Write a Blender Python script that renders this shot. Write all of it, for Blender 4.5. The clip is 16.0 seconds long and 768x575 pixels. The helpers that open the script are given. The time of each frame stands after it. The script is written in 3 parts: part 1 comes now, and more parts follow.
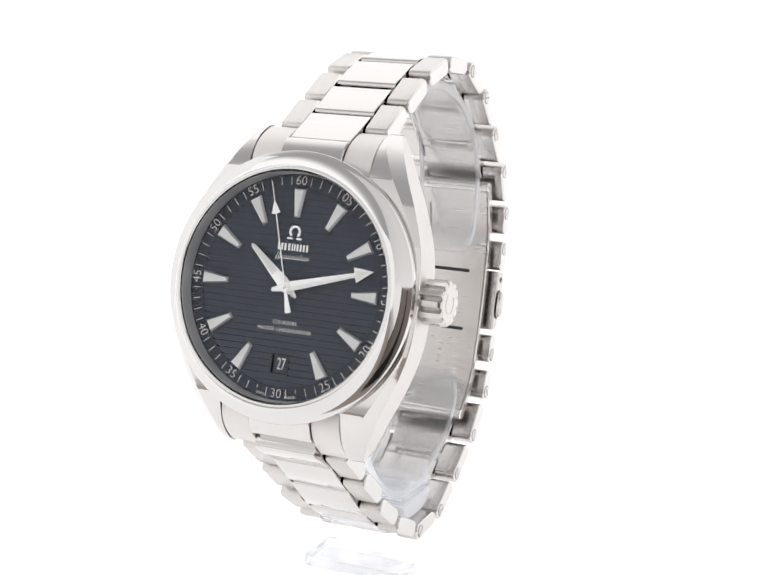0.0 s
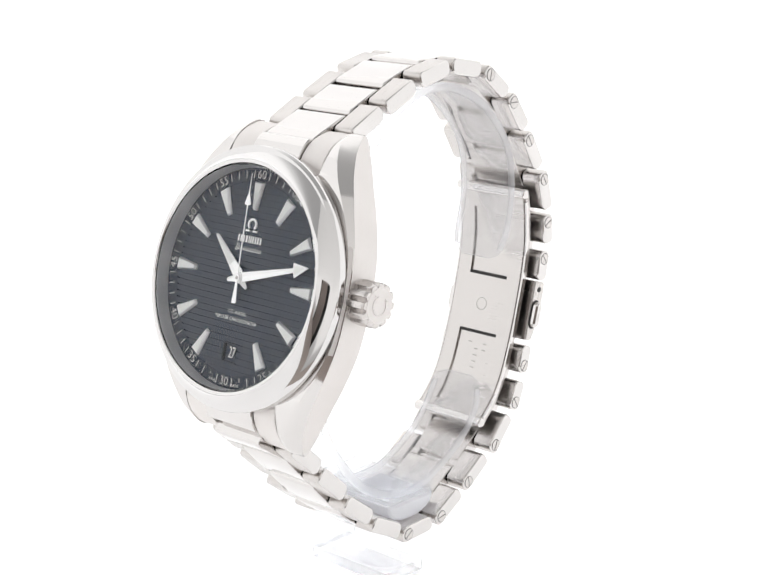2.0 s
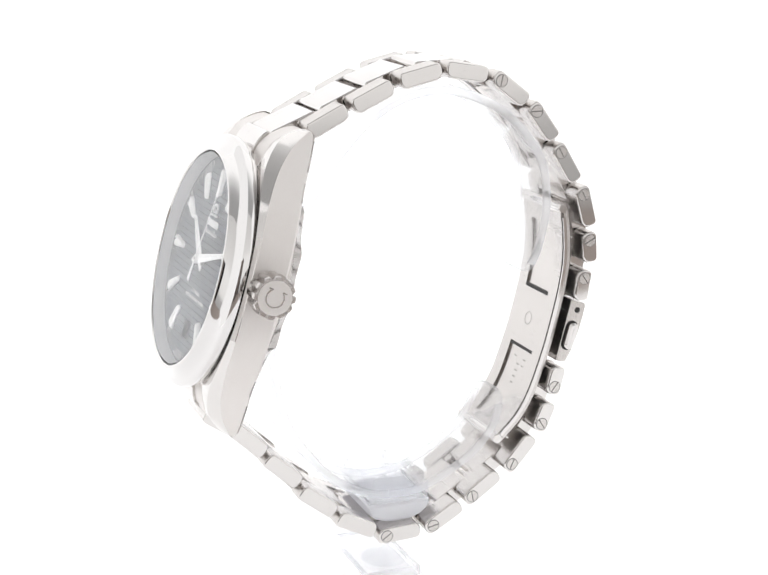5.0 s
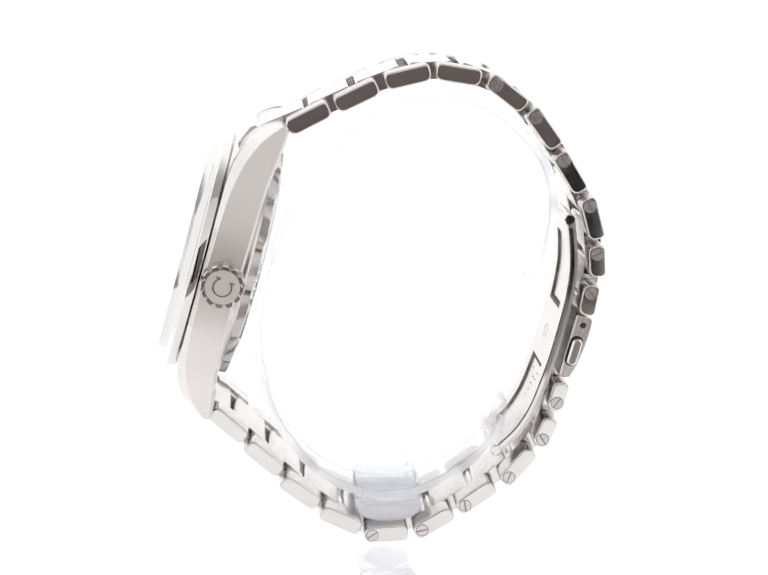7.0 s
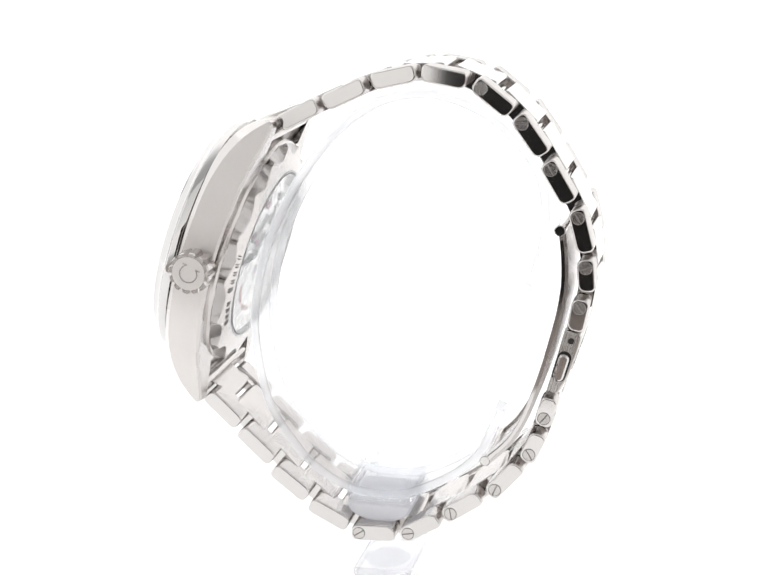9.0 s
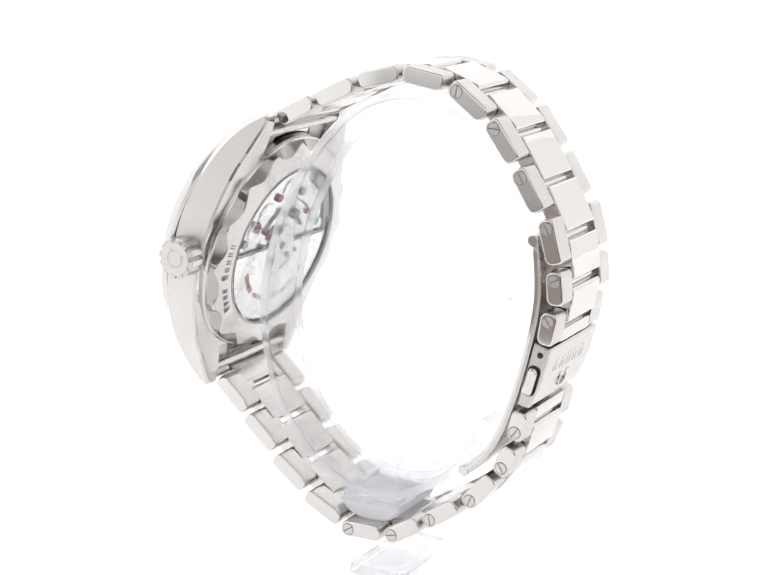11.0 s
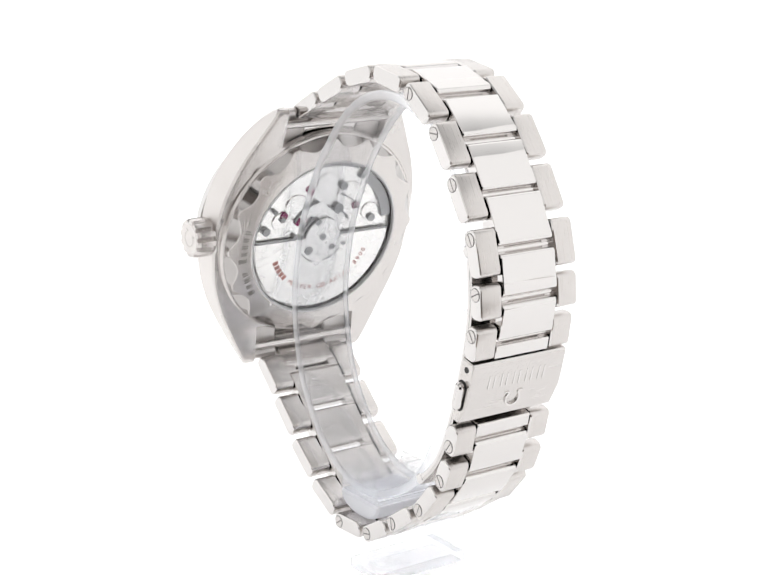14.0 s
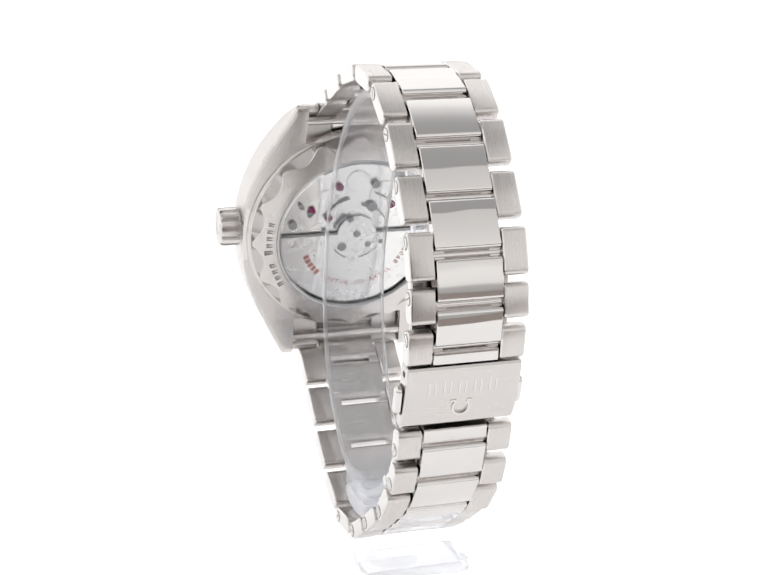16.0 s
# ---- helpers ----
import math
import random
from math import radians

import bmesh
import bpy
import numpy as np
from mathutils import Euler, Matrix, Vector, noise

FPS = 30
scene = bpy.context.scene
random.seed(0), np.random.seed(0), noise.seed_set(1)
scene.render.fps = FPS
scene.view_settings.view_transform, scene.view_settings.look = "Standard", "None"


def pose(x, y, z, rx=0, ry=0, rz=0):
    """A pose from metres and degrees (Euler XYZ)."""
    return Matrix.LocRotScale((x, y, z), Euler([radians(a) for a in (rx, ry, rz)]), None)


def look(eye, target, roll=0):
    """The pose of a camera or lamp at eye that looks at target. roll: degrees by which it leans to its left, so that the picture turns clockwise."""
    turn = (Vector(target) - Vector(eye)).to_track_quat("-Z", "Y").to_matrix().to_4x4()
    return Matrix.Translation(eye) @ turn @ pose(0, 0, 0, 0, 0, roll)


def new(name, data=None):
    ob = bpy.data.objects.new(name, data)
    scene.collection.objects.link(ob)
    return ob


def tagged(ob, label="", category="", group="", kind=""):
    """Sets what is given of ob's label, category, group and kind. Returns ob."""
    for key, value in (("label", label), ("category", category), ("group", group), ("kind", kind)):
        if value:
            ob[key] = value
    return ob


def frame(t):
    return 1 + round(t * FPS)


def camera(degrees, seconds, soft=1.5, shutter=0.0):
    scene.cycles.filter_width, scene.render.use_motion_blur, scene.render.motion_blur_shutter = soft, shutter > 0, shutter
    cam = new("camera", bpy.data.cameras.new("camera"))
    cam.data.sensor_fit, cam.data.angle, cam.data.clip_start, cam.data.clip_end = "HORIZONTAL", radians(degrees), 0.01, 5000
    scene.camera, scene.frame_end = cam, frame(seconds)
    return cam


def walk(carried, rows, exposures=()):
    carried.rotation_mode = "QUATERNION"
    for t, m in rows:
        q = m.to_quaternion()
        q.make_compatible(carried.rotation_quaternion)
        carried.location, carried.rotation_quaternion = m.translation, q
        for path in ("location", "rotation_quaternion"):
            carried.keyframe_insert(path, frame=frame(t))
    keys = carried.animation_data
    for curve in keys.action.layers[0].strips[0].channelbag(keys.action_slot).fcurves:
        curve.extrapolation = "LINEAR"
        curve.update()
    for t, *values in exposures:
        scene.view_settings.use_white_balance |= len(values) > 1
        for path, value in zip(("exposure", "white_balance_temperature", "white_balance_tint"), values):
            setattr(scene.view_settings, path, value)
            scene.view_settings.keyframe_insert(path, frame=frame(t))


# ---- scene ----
MM = 0.001
cam = camera(27.15, 16.0, soft=1.5)
EYE = (0.0, -0.2555, 0.10604)
AIM = (-0.0023 * 0.9688, -0.2555 + 0.9688, 0.10604 - 0.2480)
walk(cam, [(0.0, look(EYE, AIM, 0.27)), (16.0, look(EYE, AIM, 0.27))])
scene.view_settings.exposure = 0.0

# turn of the display about the upright axis: seconds, degrees
TURN = [(0.0, 64.3), (2.0, 47.55), (4.0, 30.15), (6.5, 8.5), (9.0, -12.85), (11.5, -34.35), (13.5, -50.85), (16.0, -71.9)]
YC = 1.38                      # the watch sits this far off the axis
FLOOR = -10.0                  # top of the white sheet, mm

# ---- light: an unseen glowing diffusion tent, open to a dark room in front ----
world = bpy.data.worlds.new("studio")
scene.world = world
world.use_nodes = True
bg = world.node_tree.nodes["Background"]
bg.inputs["Color"].default_value = (0.10, 0.085, 0.08, 1)
bg.inputs["Strength"].default_value = 0.3


# ---- materials ----
def mat(name, color, rough=0.5, metal=0.0, **extra):
    m = bpy.data.materials.new(name)
    m.use_nodes = True
    b = m.node_tree.nodes["Principled BSDF"]
    b.inputs["Base Color"].default_value = (*color, 1)
    b.inputs["Roughness"].default_value = rough
    b.inputs["Metallic"].default_value = metal
    for key, value in extra.items():
        b.inputs[key.replace("_", " ")].default_value = value
    return m


def grain(m, scale, stretch, rough_lo, rough_hi, bump, detail=4.0):
    """Fine grain: stretched noise in object space drives roughness and a small bump; broad noise adds handling marks."""
    nt = m.node_tree
    b = nt.nodes["Principled BSDF"]
    co = nt.nodes.new("ShaderNodeTexCoord")
    mp = nt.nodes.new("ShaderNodeMapping")
    mp.inputs["Scale"].default_value = stretch
    nz = nt.nodes.new("ShaderNodeTexNoise")
    nz.inputs["Scale"].default_value = scale
    nz.inputs["Detail"].default_value = detail
    broad = nt.nodes.new("ShaderNodeTexNoise")
    broad.inputs["Scale"].default_value = 180.0
    broad.inputs["Detail"].default_value = 3.0
    mix = nt.nodes.new("ShaderNodeMath")
    mix.operation = "MULTIPLY"
    rng = nt.nodes.new("ShaderNodeMapRange")
    rng.inputs["From Min"].default_value, rng.inputs["From Max"].default_value = 0.12, 0.42
    rng.inputs["To Min"].default_value, rng.inputs["To Max"].default_value = rough_lo, rough_hi
    bp = nt.nodes.new("ShaderNodeBump")
    bp.inputs["Strength"].default_value = bump
    bp.inputs["Distance"].default_value = 0.000004
    ln = nt.links.new
    ln(co.outputs["Object"], mp.inputs["Vector"])
    ln(mp.outputs["Vector"], nz.inputs["Vector"])
    ln(co.outputs["Object"], broad.inputs["Vector"])
    ln(nz.outputs["Fac"], mix.inputs[0])
    ln(broad.outputs["Fac"], mix.inputs[1])
    ln(mix.outputs["Value"], rng.inputs["Value"])
    ln(rng.outputs["Result"], b.inputs["Roughness"])
    ln(nz.outputs["Fac"], bp.inputs["Height"])
    ln(bp.outputs["Normal"], b.inputs["Normal"])
    return m


STEEL = (0.70, 0.678, 0.664)
polished = grain(mat("polished_steel", STEEL, 0.06, 1.0), 300.0, (1, 1, 1), 0.05, 0.09, 0.0)
brushed = grain(mat("brushed_steel", (0.63, 0.6, 0.58), 0.3, 1.0), 2200.0, (0.04, 3.0, 3.0), 0.25, 0.34, 0.03)
brushed_case = grain(mat("brushed_case_steel", (0.77, 0.74, 0.722), 0.3, 1.0), 2200.0, (3.0, 0.04, 3.0), 0.52, 0.62, 0.05)
satin = grain(mat("satin_steel", (0.63, 0.602, 0.585), 0.3, 1.0), 2200.0, (3.0, 0.06, 3.0), 0.22, 0.28, 0.02)
# darker copy of the steel: the bites' dark reflection put into the colour
scallop = grain(mat("shaded_scallop_steel", (0.46, 0.44, 0.43), 0.2, 1.0), 900.0, (1, 1, 1), 0.16, 0.24, 0.0)
# colour carries the shade in the groove and slot of each screw
screw_gap_shade = mat("screw_gap_shade", (0.24, 0.228, 0.22), 0.45, 0.7)
# hand-finished flats that bend reflections a little, each link differently
wavy = grain(mat("polished_link_steel", STEEL, 0.06, 1.0), 300.0, (1, 1, 1), 0.04, 0.08, 0.0)
nodes, link = wavy.node_tree.nodes, wavy.node_tree.links.new
info, shift, waves, soft_bump = (nodes.new(k) for k in ("ShaderNodeObjectInfo", "ShaderNodeVectorMath", "ShaderNodeTexNoise", "ShaderNodeBump"))
shift.operation = "MULTIPLY_ADD"
shift.inputs[1].default_value = (0.3, 0.5, 0.2)
waves.inputs["Scale"].default_value, waves.inputs["Detail"].default_value = 120.0, 0.0
soft_bump.inputs["Strength"].default_value, soft_bump.inputs["Distance"].default_value = 1.0, 0.0002
link(info.outputs["Random"], shift.inputs[0])
link([n for n in nodes if n.type == "TEX_COORD"][0].outputs["Object"], shift.inputs[2])
link(shift.outputs[0], waves.inputs["Vector"])
link(waves.outputs["Fac"], soft_bump.inputs["Height"])
link(soft_bump.outputs["Normal"], nodes["Principled BSDF"].inputs["Normal"])
bezel_steel = grain(mat("bezel_steel", (0.70, 0.685, 0.678), 0.06, 1.0), 300.0, (1, 1, 1), 0.05, 0.08, 0.0)
# shade of gaps and holes, put into a near-black colour
gap_shade = mat("gap_shade_black", (0.03, 0.028, 0.027), 0.5, 0.3)
gasket = mat("gasket_grey", (0.58, 0.58, 0.585), 0.4, 0.5)
engraved = mat("engraved_grey", (0.28, 0.27, 0.26), 0.45, 0.8)
dial_blue = grain(mat("dial_navy_lacquer", (0.022, 0.032, 0.058), 0.3, 0.0), 500.0, (1.0, 1.0, 1.0), 0.36, 0.44, 0.0)
dial_blue.node_tree.nodes["Principled BSDF"].inputs["Specular IOR Level"].default_value = 0.3
# near black: shade of the groove bottoms put into colour; also the date frame
dial_line = mat("groove_shade_and_frame_black", (0.005, 0.007, 0.012), 0.6, 0.0, Specular_IOR_Level=0.1)
ring_blue = mat("chapter_ring_navy", (0.015, 0.022, 0.04), 0.4, 0.0, Specular_IOR_Level=0.2)
print_white = mat("white_print", (0.88, 0.88, 0.87), 0.55)
lume = mat("lume_white", (0.88, 0.89, 0.87), 0.5)
flange_grey = grain(mat("flange_silver", (0.84, 0.84, 0.85), 0.4, 0.7), 600.0, (1, 1, 1), 0.35, 0.45, 0.0)
rhodium = grain(mat("rhodium_plate", (0.92, 0.92, 0.92), 0.4, 1.0), 600.0, (1, 1, 1), 0.36, 0.46, 0.0)
crystal = mat("sapphire_crystal", (1, 1, 1), 0.0, 0.0, Transmission_Weight=1.0, IOR=1.27)


def hazy(name, body, haze, rough=0.04, ior=1.06):
    """Moulded clear plastic: some light goes straight through, the rest is bent by the body or scattered on by its milky haze."""
    m = mat(name, (0.97, 0.975, 0.985), rough, 0.0, IOR=ior, Transmission_Weight=1.0, Coat_Weight=0.3, Coat_IOR=1.45, Coat_Roughness=0.05)
    nt = m.node_tree
    clear = nt.nodes.new("ShaderNodeBsdfTransparent")
    clear.inputs["Color"].default_value = (0.99, 0.992, 0.995, 1)
    milk = nt.nodes.new("ShaderNodeBsdfTranslucent")
    milk.inputs["Color"].default_value = (0.93, 0.94, 0.97, 1)
    solid, mix = nt.nodes.new("ShaderNodeMixShader"), nt.nodes.new("ShaderNodeMixShader")
    solid.inputs["Fac"].default_value, mix.inputs["Fac"].default_value = haze, body
    nt.links.new(nt.nodes["Principled BSDF"].outputs[0], solid.inputs[1])
    nt.links.new(milk.outputs[0], solid.inputs[2])
    nt.links.new(clear.outputs[0], mix.inputs[1])
    nt.links.new(solid.outputs[0], mix.inputs[2])
    nt.links.new(mix.outputs[0], nt.nodes["Material Output"].inputs["Surface"])
    return m


# one plastic: edge copies milkier so light lines show
acrylic = hazy("clear_acrylic", 0.3, 0.4, 0.0, 1.03)
acrylic_edge = hazy("clear_acrylic_edge", 0.75, 0.4, 0.0, 1.15)
acrylic_clip = hazy("clear_acrylic_clip", 0.14, 0.15, 0.0, 1.1)
frosted = mat("frosted_acrylic", (0.93, 0.935, 0.96), 0.35, 0.0)
nodes, link = frosted.node_tree.nodes, frosted.node_tree.links.new
milk, half = nodes.new("ShaderNodeBsdfTranslucent"), nodes.new("ShaderNodeMixShader")
milk.inputs["Color"].default_value = (0.96, 0.965, 0.99, 1)
half.inputs["Fac"].default_value = 0.5
link(nodes["Principled BSDF"].outputs[0], half.inputs[1])
link(milk.outputs[0], half.inputs[2])
link(half.outputs[0], nodes["Material Output"].inputs["Surface"])
# fainter copy of the plastic: the washed-out look is put into the material
faint = hazy("washed_out_acrylic", 0.15, 0.2, 0.0, 1.06)
base_edge = hazy("clear_base_edge", 0.6, 0.3, 0.0, 1.14)
nickel = grain(mat("striped_nickel", (0.84, 0.83, 0.82), 0.25, 1.0), 700.0, (1, 1, 1), 0.2, 0.3, 0.0)
stamped = mat("stamped_steel", (0.56, 0.54, 0.525), 0.5, 1.0)
ruby = mat("ruby", (0.25, 0.02, 0.10), 0.15)
red_print = mat("red_print", (0.52, 0.24, 0.21), 0.5)
dark_steel = mat("dark_steel_and_gap_shade", (0.32, 0.32, 0.325), 0.35, 0.8)
paper = grain(mat("glowing_white_paper", (0.86, 0.86, 0.865), 0.9), 300.0, (1, 1, 1), 0.85, 0.95, 0.0)
paper_bsdf = paper.node_tree.nodes["Principled BSDF"]   # glow added to the sheet to keep it white and nearly shadowless
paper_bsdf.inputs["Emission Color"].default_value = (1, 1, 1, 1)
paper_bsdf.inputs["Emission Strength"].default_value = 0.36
black_cloth = mat("black_cloth", (0.012, 0.011, 0.011), 0.95)
room_paint = mat("room_paint_brown_grey", (0.40, 0.345, 0.315), 0.9)


def glow(name, color, strength):
    m = bpy.data.materials.new(name)
    m.use_nodes = True
    nt = m.node_tree
    nt.nodes.clear()
    e = nt.nodes.new("ShaderNodeEmission")
    e.inputs["Color"].default_value = (*color, 1)
    e.inputs["Strength"].default_value = strength
    o = nt.nodes.new("ShaderNodeOutputMaterial")
    nt.links.new(e.outputs[0], o.inputs[0])
    return m


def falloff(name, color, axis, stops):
    """Unseen fabric glowing by itself, faded along one axis to suit the reflections. stops: metres, strength."""
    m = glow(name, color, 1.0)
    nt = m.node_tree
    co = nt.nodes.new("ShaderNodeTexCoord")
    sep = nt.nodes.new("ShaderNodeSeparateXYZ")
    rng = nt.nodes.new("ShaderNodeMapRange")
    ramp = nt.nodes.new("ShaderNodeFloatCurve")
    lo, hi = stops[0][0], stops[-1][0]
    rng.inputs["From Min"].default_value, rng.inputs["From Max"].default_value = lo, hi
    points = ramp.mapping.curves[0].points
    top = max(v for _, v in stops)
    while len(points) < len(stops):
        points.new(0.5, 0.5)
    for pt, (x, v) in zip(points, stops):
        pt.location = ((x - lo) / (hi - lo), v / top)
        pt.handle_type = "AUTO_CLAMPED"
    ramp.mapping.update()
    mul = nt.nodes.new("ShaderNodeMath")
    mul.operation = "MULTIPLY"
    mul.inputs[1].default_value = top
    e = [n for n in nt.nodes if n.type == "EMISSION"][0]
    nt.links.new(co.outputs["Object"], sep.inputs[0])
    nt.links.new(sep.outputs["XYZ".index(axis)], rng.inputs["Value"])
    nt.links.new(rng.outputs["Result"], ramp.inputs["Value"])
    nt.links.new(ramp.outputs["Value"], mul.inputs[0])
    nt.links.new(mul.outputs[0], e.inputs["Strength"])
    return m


glow_side = falloff("glow_fabric_side", (1.0, 1.0, 1.0), "Y", [(-0.30, 1.2), (-0.12, 1.25), (0.5, 1.18)])
glow_top = falloff("glow_fabric_top", (1.0, 1.0, 1.0), "Y", [(-0.30, 0.45), (-0.10, 0.5), (0.05, 0.9), (0.2, 1.36), (0.5, 1.4)])
glow_front = falloff("glow_fabric_front", (1.0, 0.99, 0.98), "Z", [(-0.04, 0.5), (0.0, 0.6), (0.03, 1.05), (0.12, 1.12), (0.17, 1.0), (0.25, 0.92), (0.38, 0.85), (0.56, 0.8)])


# ---- mesh helpers, all in millimetres ----
def T(x, y, z):
    return Matrix.Translation((x, y, z))


def metres(m):
    m = m.copy()
    m.translation = m.translation * MM
    return m


def finish(bm, name, mats, smooth=30.0):
    bmesh.ops.recalc_face_normals(bm, faces=bm.faces)
    bmesh.ops.scale(bm, vec=(MM, MM, MM), verts=bm.verts)
    me = bpy.data.meshes.new(name)
    if smooth:
        for f in bm.faces:
            f.smooth = True
        lim = radians(smooth)
        for e in bm.edges:
            e.smooth = len(e.link_faces) == 2 and e.calc_face_angle(0.0) < lim
    bm.to_mesh(me)
    bm.free()
    for m in (mats if isinstance(mats, (list, tuple)) else [mats]):
        me.materials.append(m)
    return me


def place(name, me, parent=None, m=None, label=""):
    ob = new(name, me)
    if parent is not None:
        ob.parent = parent
    ob.matrix_basis = metres(m) if m is not None else Matrix()
    if label:
        tagged(ob, label)
    return ob


def part(name, bm, mats, parent=None, label="", m=None, smooth=30.0):
    return place(name, finish(bm, name, mats, smooth), parent, m, label)


def loft(bm, loops, cap=True, closed=False, mi=0):
    """Skin between rings of equal length; returns the rings of verts."""
    rings = [[bm.verts.new(p) for p in lp] for lp in loops]
    n = len(rings[0])
    pairs = list(zip(rings, rings[1:])) + ([(rings[-1], rings[0])] if closed else [])
    for r, q in pairs:
        for i in range(n):
            j = (i + 1) % n
            bm.faces.new((r[i], r[j], q[j], q[i])).material_index = mi
    if cap and not closed:
        bm.faces.new(rings[0][::-1]).material_index = mi
        bm.faces.new(rings[-1]).material_index = mi
    return rings


def inset(poly, d):
    """Move a convex polygon's sides inwards by d."""
    out, n = [], len(poly)
    for i in range(n):
        p0, p1, p2 = (Vector(poly[(i + k) % n]) for k in (-1, 0, 1))
        e1, e2 = (p1 - p0).normalized(), (p2 - p1).normalized()
        n1, n2 = Vector((-e1.y, e1.x)), Vector((-e2.y, e2.x))
        k = n1 + n2
        out.append(tuple(p1 + k * (d / max(0.4, k.dot(n1)))))
    return out


def prism(bm, poly, lo, hi, axis="y", bevel=0.0, mi=0):
    """A polygon drawn out along an axis, its rims bevelled. axis y: poly is (x, z); axis z: poly is (x, y)."""
    area = sum(p[0] * q[1] - q[0] * p[1] for p, q in zip(poly, poly[1:] + poly[:1]))
    if area < 0:
        poly = poly[::-1]
    put = (lambda p, h: (p[0], h, p[1])) if axis == "y" else (lambda p, h: (p[0], p[1], h))
    if axis == "x":
        put = lambda p, h: (h, p[0], p[1])
    small = inset(poly, bevel) if bevel else poly
    steps = [(small, lo), (poly, lo + bevel), (poly, hi - bevel), (small, hi)] if bevel else [(poly, lo), (poly, hi)]
    return loft(bm, [[put(p, h) for p in pl] for pl, h in steps], mi=mi)


def rounded(w, h, r, steps=4, radii=None):
    """A rectangle with rounded corners, anticlockwise from the lower right."""
    pts = []
    radii = radii or (r, r, r, r)
    for k, (sx, sy) in enumerate(((1, -1), (1, 1), (-1, 1), (-1, -1))):
        q = radii[k]
        for i in range(steps + 1):
            a = radians(-90 + 90 * k + 90 * i / steps)
            pts.append((sx * (w / 2 - q) + q * math.cos(a), sy * (h / 2 - q) + q * math.sin(a)))
    return pts


def lathe(bm, profile, seg=128, closed=False, mi=0):
    """Turn (r, z) about z."""
    loops = []
    for i in range(seg):
        a = 2 * math.pi * i / seg
        loops.append([(r * math.cos(a), r * math.sin(a), z) for r, z in profile])
    rings = [[bm.verts.new(p) for p in lp] for lp in loops]
    n = len(profile)
    for i in range(seg):
        a, b = rings[i], rings[(i + 1) % seg]
        for k in range(n if closed else n - 1):
            l = (k + 1) % n
            bm.faces.new((a[k], b[k], b[l], a[l])).material_index = mi


def disc(bm, r, z, seg=96, mi=0, cx=0.0, cy=0.0):
    bm.faces.new([bm.verts.new((cx + r * math.cos(2 * math.pi * i / seg), cy + r * math.sin(2 * math.pi * i / seg), z)) for i in range(seg)]).material_index = mi


def drum(bm, r, lo, hi, seg=24, bevel=0.0, mi=0, cx=0.0, cy=0.0):
    poly = [(cx + r * math.cos(2 * math.pi * i / seg), cy + r * math.sin(2 * math.pi * i / seg)) for i in range(seg)]
    prism(bm, poly, lo, hi, "z", bevel, mi)


def box(bm, x0, x1, y0, y1, z0, z1, bevel=0.0, mi=0):
    prism(bm, [(x0, y0), (x1, y0), (x1, y1), (x0, y1)], z0, z1, "z", bevel, mi)


def arc_bar(bm, r0, r1, a0, a1, lo, hi, seg=24, mi=0, cx=0.0, cy=0.0):
    """A flat curved bar between two radii, from angle a0 to a1 (degrees, anticlockwise from +x)."""
    loops = []
    for i in range(seg + 1):
        a = radians(a0 + (a1 - a0) * i / seg)
        ca, sa = math.cos(a), math.sin(a)
        loops.append([(cx + r * ca, cy + r * sa, z) for r, z in ((r0, lo), (r1, lo), (r1, hi), (r0, hi))])
    loft(bm, loops, mi=mi)


def lettering(text, size, thick=0.02, space=1.0, thin=0.0):
    """A mesh of built-in letters, centred, in millimetres scaled to metres."""
    cu = bpy.data.curves.new("lettering", "FONT")
    cu.body, cu.size, cu.extrude, cu.space_character = text, size * MM, thick * MM / 2, space
    cu.offset = -thin * MM
    cu.align_x, cu.align_y, cu.resolution_u = "CENTER", "CENTER", 3
    ob = bpy.data.objects.new("lettering", cu)
    scene.collection.objects.link(ob)
    dg = bpy.context.evaluated_depsgraph_get()
    me = bpy.data.meshes.new_from_object(ob.evaluated_get(dg))
    bpy.data.objects.remove(ob)
    return me


def letters(name, text, size, material, parent, m, thick=0.02, space=1.0, label="", thin=0.0):
    me = lettering(text, size, thick, space, thin)
    me.materials.clear()
    me.materials.append(material)
    return place(name, me, parent, m, label)


# ---- setting ----
def sweep_sheet():
    """White paper: flat under the display, curving up far behind it."""
    bm = bmesh.new()
    prof = [(-118, FLOOR), (330, FLOOR)]
    prof += [(330 + 170 * math.sin(radians(a)), FLOOR + 170 - 170 * math.cos(radians(a))) for a in range(6, 91, 6)]
    prof += [(500, 620)]
    top = [[(x, y, z) for y, z in prof] for x in (-520, 520)]
    under = [[(x, y + (2 if z > FLOOR + 100 else 0), z - 1.5) for y, z in prof][::-1] for x in (-520, 520)]
    loft(bm, [top[0] + under[0], top[1] + under[1]])
    tagged(part("backdrop", bm, paper, smooth=40), "seamless white paper sweep under and behind the watch, with an added glow", "backdrop", kind="structure")


